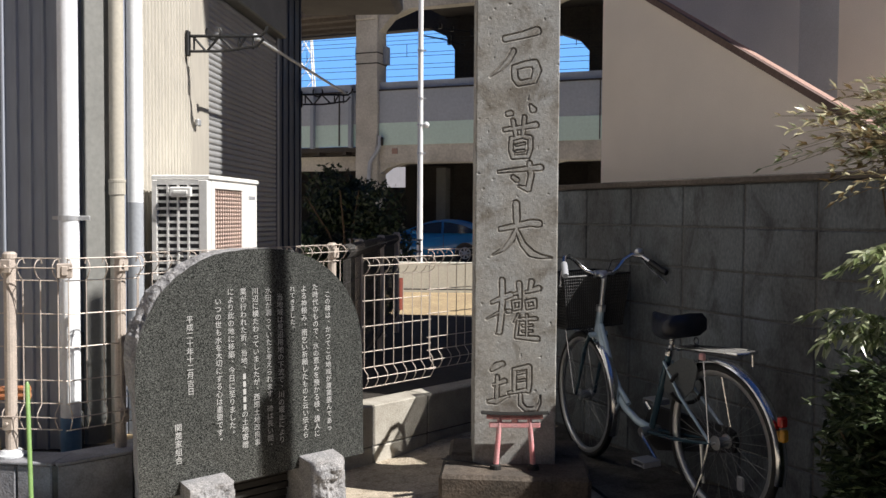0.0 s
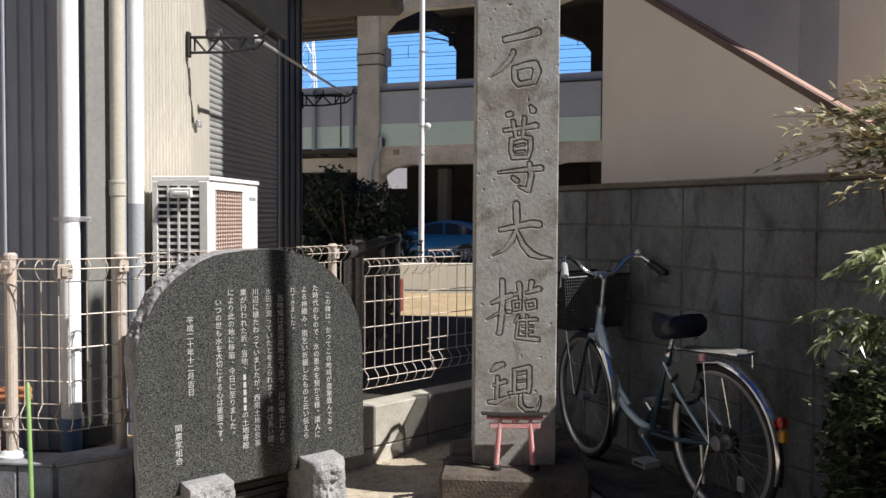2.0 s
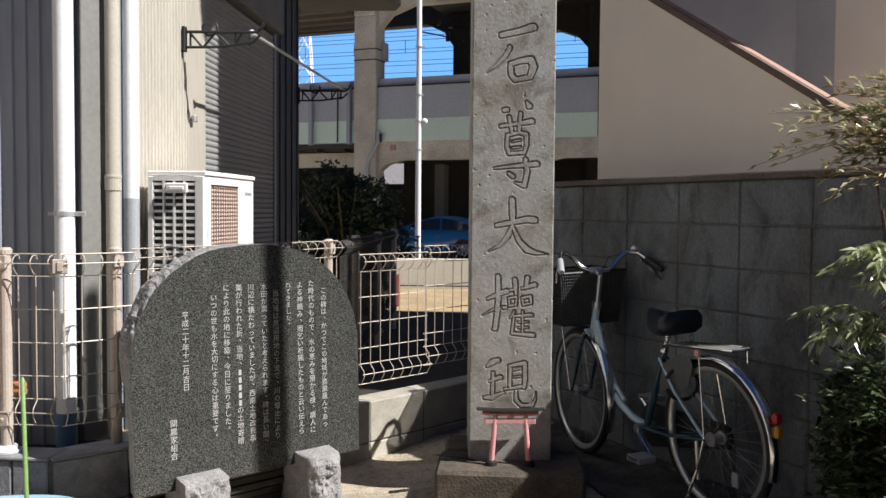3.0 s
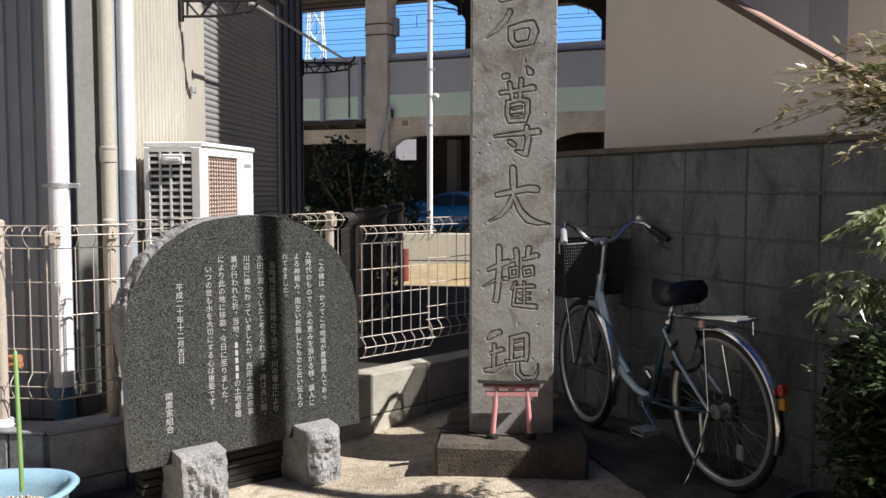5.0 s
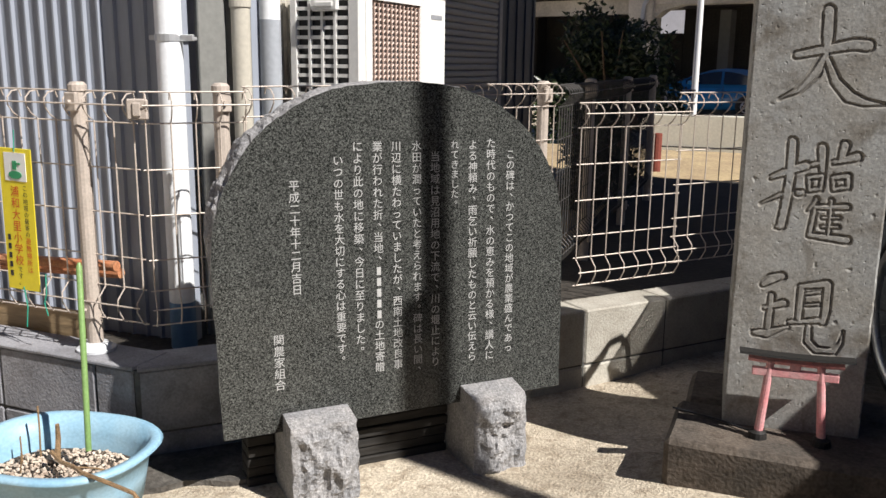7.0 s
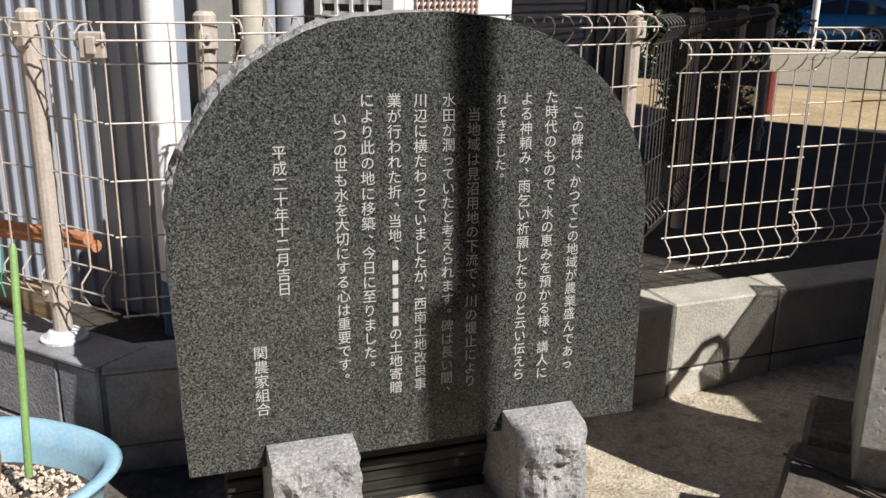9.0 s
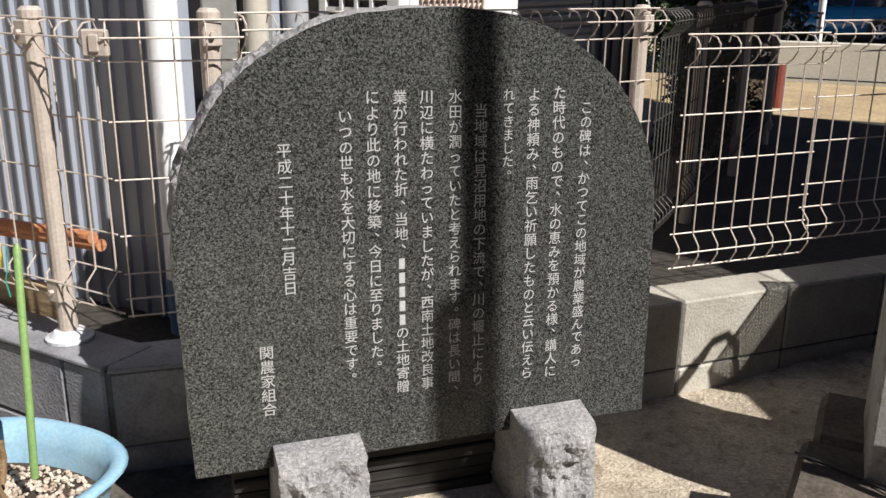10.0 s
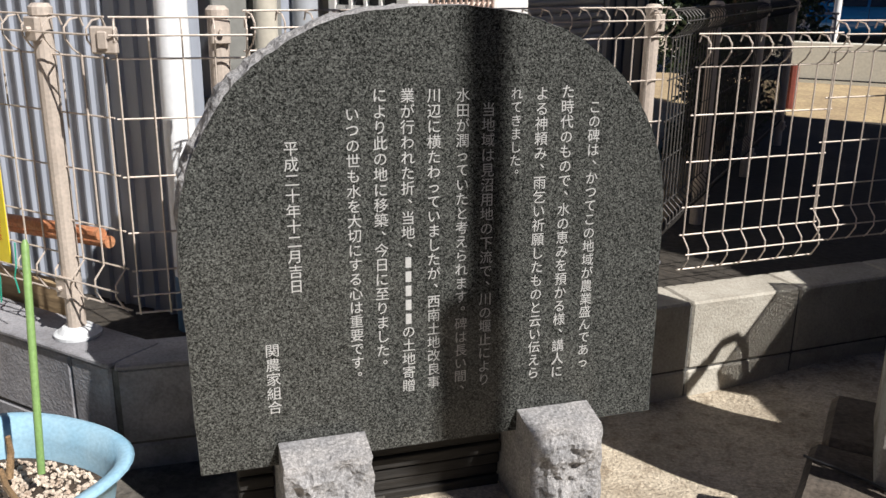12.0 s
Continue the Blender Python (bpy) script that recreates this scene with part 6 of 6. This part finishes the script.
def build_car():
    t = thing("blue_car", pose(-2.35, 31.0, -0.4, 0, 0, -6), "blue hatchback car parked behind the fence", "car")
    body = [(0.02, 0.36), (0.0, 0.55), (0.06, 0.68), (0.22, 0.79), (0.55, 0.90), (0.95, 1.00), (1.45, 1.26), (1.95, 1.44), (2.45, 1.50), (2.95, 1.48), (3.35, 1.38), (3.62, 1.20), (3.82, 0.96), (3.90, 0.62), (3.84, 0.28), (3.4, 0.20), (0.5, 0.20), (0.10, 0.24)]
    lean = lambda z: 0.42 * max(0.0, z - 0.92)
    bm = bmesh.new()
    prism(bm, body, 0.0, 1.68)
    bmesh.ops.bevel(bm, geom=list(bm.edges), offset=0.05, segments=2, affect="EDGES")
    for v in bm.verts:
        v.co.y += lean(v.co.z) * (1 if v.co.y < 0.84 else -1)
    part("body", bm, M_CARPAINT, t, smooth=True)
    # side windows, split by the centre pillar, and the raked windscreen
    upper = lambda x: 1.02 + 0.42 * math.sin(math.pi * min(max((x - 1.02) / 2.62, 0), 1)) ** 0.72
    for name, xa, xb in (("front_window", 1.22, 2.30), ("rear_window", 2.38, 3.46)):
        for side_, sign in ((0.0, 1), (1.68, -1)):
            bm = bmesh.new()
            xs = [xa + (xb - xa) * i / 8 for i in range(9)]
            ring = [(x, 1.00) for x in xs] + [(x, max(1.005, upper(x) - 0.045)) for x in xs[::-1]]
            outer = [bm.verts.new((x, side_ + sign * (lean(z) - 0.006), z)) for x, z in ring]
            inner = [bm.verts.new((x, side_ + sign * (lean(z) + 0.02), z)) for x, z in ring]
            bm.faces.new(outer)
            for i in range(len(ring)):
                j = (i + 1) % len(ring)
                bm.faces.new((outer[i], inner[i], inner[j], outer[j]))
            bmesh.ops.recalc_face_normals(bm, faces=bm.faces)
            part(name, bm, M_GLASSDARK, t, "dark tinted car window")
    bm = bmesh.new()
    glass = []
    for x, z in ((1.02, 1.045), (1.45, 1.270), (1.86, 1.418)):
        glass.append([bm.verts.new((x, y, z + 0.008)) for y in (0.16 + lean(z), 1.52 - lean(z))])
    for p, q in zip(glass, glass[1:]):
        bm.faces.new((p[0], p[1], q[1], q[0]))
    bmesh.ops.solidify(bm, geom=bm.faces[:], thickness=0.012)
    part("windscreen", bm, M_GLASSDARK, t, "dark tinted windscreen")
    for x in (0.72, 3.15):
        for y in (-0.012, 1.50):
            part("wheel_arch", tubed([(x, y - 0.004, 0.31), (x, y + 0.19, 0.31)], 0.37, 28), M_BLACKPLASTIC, t)
            w = part("tyre", tubed([(x, y - 0.012, 0.31), (x, y + 0.18, 0.31)], 0.31, 24), M_RUBBER, t)
            r = bmesh.new()
            for i in range(7):
                q = 2 * math.pi * i / 7
                tube(r, [(x, y - 0.024, 0.31), (x + 0.18 * math.cos(q), y - 0.020, 0.31 + 0.18 * math.sin(q))], 0.03, 6)
            tube(r, [(x + 0.19 * math.cos(q), y - 0.017, 0.31 + 0.19 * math.sin(q)) for q in [2 * math.pi * i / 20 for i in range(20)]], 0.02, 6, True)
            part("wheel_rim", r, M_ALLOY, w)
    bm = bmesh.new()
    box(bm, 0.05, 0.36, -0.012, 0.10, 0.66, 0.78, 0.02)
    part("headlight", bm, M_AC, t)
    part("door_seam", boxed(2.375, 2.39, -0.006, 0.0, 0.32, 0.95), M_BLACKPLASTIC, t)
    part("door_seam", boxed(1.26, 1.275, -0.006, 0.0, 0.32, 0.94), M_BLACKPLASTIC, t)
    part("mirror", boxed(1.30, 1.44, -0.18, -0.02, 0.98, 1.10, 0.03), M_CARPAINT, t)
    part("door_handle", boxed(2.15, 2.30, -0.03, 0.0, 0.84, 0.87, 0.006), M_CARPAINT, t)
    return t


build_car()


# ---- railway viaduct ----
def haunched(x0, x1, top, base, rise, run, y0, y1):
    """A beam between two columns that thickens towards both."""
    bm = bmesh.new()
    prism(bm, [(x0, top), (x0, base), (x0 + run * 0.35, base + rise * 0.62), (x0 + run, base + rise), (x1 - run, base + rise), (x1 - run * 0.35, base + rise * 0.62), (x1, base), (x1, top)], y0, y1)
    return bm


def build_viaduct():
    f = line_frame(-2.80, 32.6, -22, -0.4)
    t = thing("railway_viaduct", f, "two-level concrete railway viaduct with a mint green painted parapet band", "viaduct")
    x0, x1 = -26.0, 19.0
    # girder bridge on the west, rigid concrete frames from the first column on
    for a, b, y in ((x0, -0.46, 0.10), (0.46, x1, 0.0)):
        part("parapet", boxed(a, b, y, y + 0.2, 5.017, 6.205), M_VIAGREY, t, "grey upper parapet")
        part("parapet_top", boxed(a, b, y + 0.06, y + 0.18, 6.205 + 0.004, 6.507), M_VIAGREY, t)
        part("parapet_ledge", boxed(a, b, y - 0.05, y + 0.06, 6.183, 6.237), M_GIRDSHADE, t)
        part("mint_band", boxed(a, b, y - 0.01, y + 0.2, 4.197, 5.017 - 0.004), M_MINT, t, "pale mint green band")
    for i in range(-8, 6):
        xx = i * 3.3 + 2.05
        if abs(xx) > 0.6:
            part("panel_joint", boxed(xx - 0.02, xx + 0.02, -0.016 if xx > 0 else 0.084, 0.05, 4.219, 6.183), M_GIRDSHADE, t)
    for xx in (-2.35, -0.72, -4.0):
        part("steel_rib", boxed(xx - 0.07, xx + 0.07, -0.10, 0.088, 4.132, 6.421, 0.01), M_SIDING, t)
    part("deck_edge", boxed(0.46, x1, 0.03, 0.6, 3.550, 4.197 - 0.004), M_VIA, t)
    part("deck_edge", boxed(x0, -0.46, 0.9, 1.4, 3.334, 3.873), M_VIA, t)
    # decks seen from below, the shade under them put into the colour
    part("deck", boxed(x0, x1, 0.62, 9.0, 3.917, 4.132), M_GIRDSHADE, t)
    part("deck", boxed(x0, -0.46, 0.12, 0.60, 4.003, 4.176), M_GIRDSHADE, t)
    for k in range(8):
        part("bracket_rib", boxed(-9.2 + k * 1.15, -9.05 + k * 1.15, 0.14, 0.9, 3.873, 4.003 - 0.004), M_GIRDSHADE, t)
    sp = 6.0
    for xx in (-24, -18, -12, -6, 0, 6, 12, 18):
        part("column", boxed(xx - 0.45, xx + 0.45, -0.14, 0.62, 0, 8.795, 0.03), M_VIA, t)
        part("column_head", boxed(xx - 0.45, xx + 0.45, -0.18, 0.62, 8.795 + 0.004, 10.522, 0.03), M_VIA, t)
        part("column_strap", boxed(xx - 0.462, xx + 0.462, -0.152, 0.63, 7.565, 7.608), M_GIRDSHADE, t)
        part("column_strap", boxed(xx - 0.462, xx + 0.462, -0.152, 0.63, 7.176, 7.219), M_GIRDSHADE, t)
        if xx >= 0:
            part("haunched_beam", haunched(xx + 0.452, xx + sp - 0.452, 10.522, 8.363, 0.75, 1.3, -0.02, 0.45), M_VIA, t)
            part("haunched_beam", haunched(xx + 0.452, xx + sp - 0.452, 3.545, 3.139, 0.38, 0.95, 0.08, 0.55), M_VIA, t)
    # inner frames, their concrete coloured dark for the deep shade they stand in
    for xx in (-16.0, -10.0, 0.9, 7.0, 13.1):
        part("inner_column", boxed(xx - 0.45, xx + 0.75, 7.6, 8.4, 0, 11.819, 0.03), M_GIRDSHADE, t)
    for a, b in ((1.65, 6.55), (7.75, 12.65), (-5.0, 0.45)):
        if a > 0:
            part("inner_beam", haunched(a, b, 12.339, 8.594, 0.85, 1.3, 7.7, 8.3), M_GIRDSHADE, t)
    part("inner_beam", haunched(-15.2, 0.45, 12.339, 9.010, 1.10, 1.3, 7.7, 8.3), M_GIRDSHADE, t)
    part("upper_deck", boxed(0.0, x1, -0.9, 8.6, 10.479, 11.601), M_GIRDSHADE, t, "upper deck coloured dark for the shade on its underside")
    part("girder_deck", boxed(x0, -0.5, -1.2, 2.6, 9.227, 10.954), M_GIRDSHADE, t)
    for k in range(4):
        part("girder_flange", boxed(x0, -0.5, -1.1 + k * 0.9, -0.75 + k * 0.9, 8.838, 9.227 - 0.004), M_CAP, t)
    # drain and sign box on the column
    bm = bmesh.new()
    tube(bm, [(0.58, -0.2, 4.521), (0.58, -0.22, 4.154), (0.46, -0.24, 3.917), (0.20, -0.24, 3.550), (0.16, -0.24, 3.183), (0.16, -0.24, 0.5)], 0.07, 8)
    part("drain", bm, M_VIAGREY, t)
    part("drain_head", boxed(0.50, 0.66, -0.24, -0.04, 4.176, 4.478, 0.02), M_GIRDSHADE, t)
    part("column_box", boxed(0.46, 0.60, 0.30, 0.62, 7.219, 7.867, 0.01), M_VIAGREY, t)
    part("notice", boxed(0.98, 1.20, -0.01, 0.026, 3.873, 4.068), M_COPING, t)
    # closed underpass, back wall coloured as shade, with a few pale doors and gaps of light
    part("back_wall", boxed(-2.3, x1, 8.42, 8.6, 0, 4.667), M_GIRDSHADE, t)
    part("back_wall", boxed(x0, -4.6, 8.42, 8.6, 0, 4.667), M_GIRDSHADE, t)
    part("back_wall", boxed(-4.58, -2.32, 8.42, 8.6, 0, 2.924), M_GIRDSHADE, t)
    part("pale_door", boxed(3.05, 3.75, 7.3, 7.4, 0, 2.794), M_TRIM, t)
    part("inner_pier", boxed(1.35, 1.75, 3.4, 3.9, 0, 3.528), M_TRIM, t)
    # overhead line
    for y, zs in ((3.0, (7.477, 7.968, 8.460)), (5.6, (7.618, 8.118, 8.617, 9.167, 9.367))):
        for z in zs:
            part("overhead_wire", tubed([(x0, y, z + 0.35), (x1, y, z - 0.25)], 0.010, 4), M_BLACKMETAL, t)
    for k in range(10):
        xx = -9 + k * 2.3
        part("dropper", tubed([(xx, 3.0, 7.968), (xx, 3.0, 8.460)], 0.013, 4), M_BLACKMETAL, t)
    bm = bmesh.new()
    tube(bm, [(0.70, 3.2, 8.824), (1.7, 3.2, 8.589), (2.6, 3.2, 8.307)], 0.03, 5)
    tube(bm, [(1.2, 3.2, 9.106), (3.6, 3.2, 8.683)], 0.03, 5)
    for q, za, zb in ((1.55, 9.200, 9.012), (2.05, 9.059, 8.871), (2.9, 8.918, 8.636), (1.95, 8.730, 8.354)):
        tube(bm, [(q, 3.2, za), (q, 3.2, zb)], 0.085, 6)
    part("insulator_arm", bm, M_BLACKMETAL, t)
    return t


build_viaduct()

wp = thing("white_pole", pose(-0.66, 25.0, -0.4), "slender white steel pole with bands in front of the viaduct", "pole")
part("pole", tubed([(0, 0, 0), (0, 0, 9.5)], [0.085, 0.07], 14), M_WHITEPOLE, wp, smooth=True)
for z in (3.4, 4.2, 4.95, 6.3):
    bm = bmesh.new()
    lathe(bm, [(0.08, z - 0.02), (0.10, z - 0.02), (0.10, z + 0.02), (0.08, z + 0.02)], 14)
    box(bm, 0.09, 0.16, -0.02, 0.02, z - 0.02, z + 0.02)
    part("band", bm, M_STEEL, wp)
bm = bmesh.new()
bmesh.ops.create_uvsphere(bm, u_segments=12, v_segments=8, radius=0.09)
part("lamp", bm, M_WHITEPOLE, wp, m=pose(0.17, 0, 4.2))


def build_pylon():
    t = thing("lattice_pylon", pose(-13.4, 85, -0.4), "distant red and white lattice pylon", "pylon")
    for s in range(9):
        z0, z1 = 2.4 * s, 2.4 * (s + 1)
        w0, w1 = 1.6 * (1 - z0 / 30), 1.6 * (1 - z1 / 30)
        bm = bmesh.new()
        for k in range(4):
            c = [(-1, -1), (1, -1), (1, 1), (-1, 1)]
            a, b = c[k], c[(k + 1) % 4]
            tube(bm, [(a[0] * w0, a[1] * w0, z0), (a[0] * w1, a[1] * w1, z1)], 0.06, 4)
            tube(bm, [(a[0] * w0, a[1] * w0, z0), (b[0] * w1, b[1] * w1, z1)], 0.03, 4)
            tube(bm, [(b[0] * w0, b[1] * w0, z0), (a[0] * w1, a[1] * w1, z1)], 0.03, 4)
        part("section", bm, M_PINK if s > 9 else M_WHITE, t)
    return t


build_pylon()
fb = thing("far_building", pose(-9.5, 62, -0.4), "pale sunlit building beyond the underpass", "building")
part("wall", boxed(-3, 7, 0, 4, 0, 6.0), M_GREYWALL, fb)
for k in range(3):
    part("window", boxed(0.8 + 2 * k, 1.9 + 2 * k, -0.04, 0.02, 1.4, 3.0), M_GLASSDARK, fb)

# the slim service pole on the house side whose shadow lies across the stone
sp = thing("service_pole", pose(2.838, 2.544, 0), "slim grey steel service pole beyond the block wall", "pole")
part("pole", tubed([(0, 0, 0), (0, 0, 5.6)], 0.046, 14), M_STEEL, sp, smooth=True)
part("meter_box", boxed(-0.05, 0.05, -0.10, -0.035, 3.95, 4.28, 0.01), M_GREYPLASTIC, sp)

def build_backdrop():
    """Clear sky low in the north, far beyond everything."""
    m = bpy.data.materials.new("clear_sky")
    m.use_nodes = True
    n = m.node_tree.nodes
    e = n.new("ShaderNodeEmission")
    e.inputs["Color"].default_value, e.inputs["Strength"].default_value = (0.17, 0.43, 0.93, 1), 0.78
    m.node_tree.links.new(e.outputs[0], n["Material Output"].inputs["Surface"])
    bm = boxed(-260, 260, 0, 1, -5, 190)
    tagged(part("backdrop", bm, m, m=pose(-20, 600, 0)), "clear blue sky beyond the viaduct", "sky", kind="structure")


build_backdrop()

# ---- unseen plain blocks, added behind and beside the street to hold back light ----
for name, x0, x1, y0, y1, h in (("unseen_light_blocker", -16, -3.5, -14, -6.5, 7.5), ("unseen_light_blocker", -3.2, 7.5, -14, -7.0, 6.8), ("unseen_light_blocker", 8, 20, -15, -7.5, 7.2), ("unseen_light_blocker", -13, -5.6, -4.5, 3.2, 6.5), ("unseen_light_blocker", 4.6, 12, 13.5, 20.5, 10.5)):
    t = thing(name, pose(x0, y0, 0), "unseen plain dark block added to hold back sky and sun", "house", kind="structure")
    part("wall", boxed(0, x1 - x0, 0, y1 - y0, -0.1, h), M_BLOCKERWALL, t)
    part("roof", boxed(-0.3, x1 - x0 + 0.3, -0.3, y1 - y0 + 0.3, h + 0.004, h + 0.25), M_COPEDGE, t)
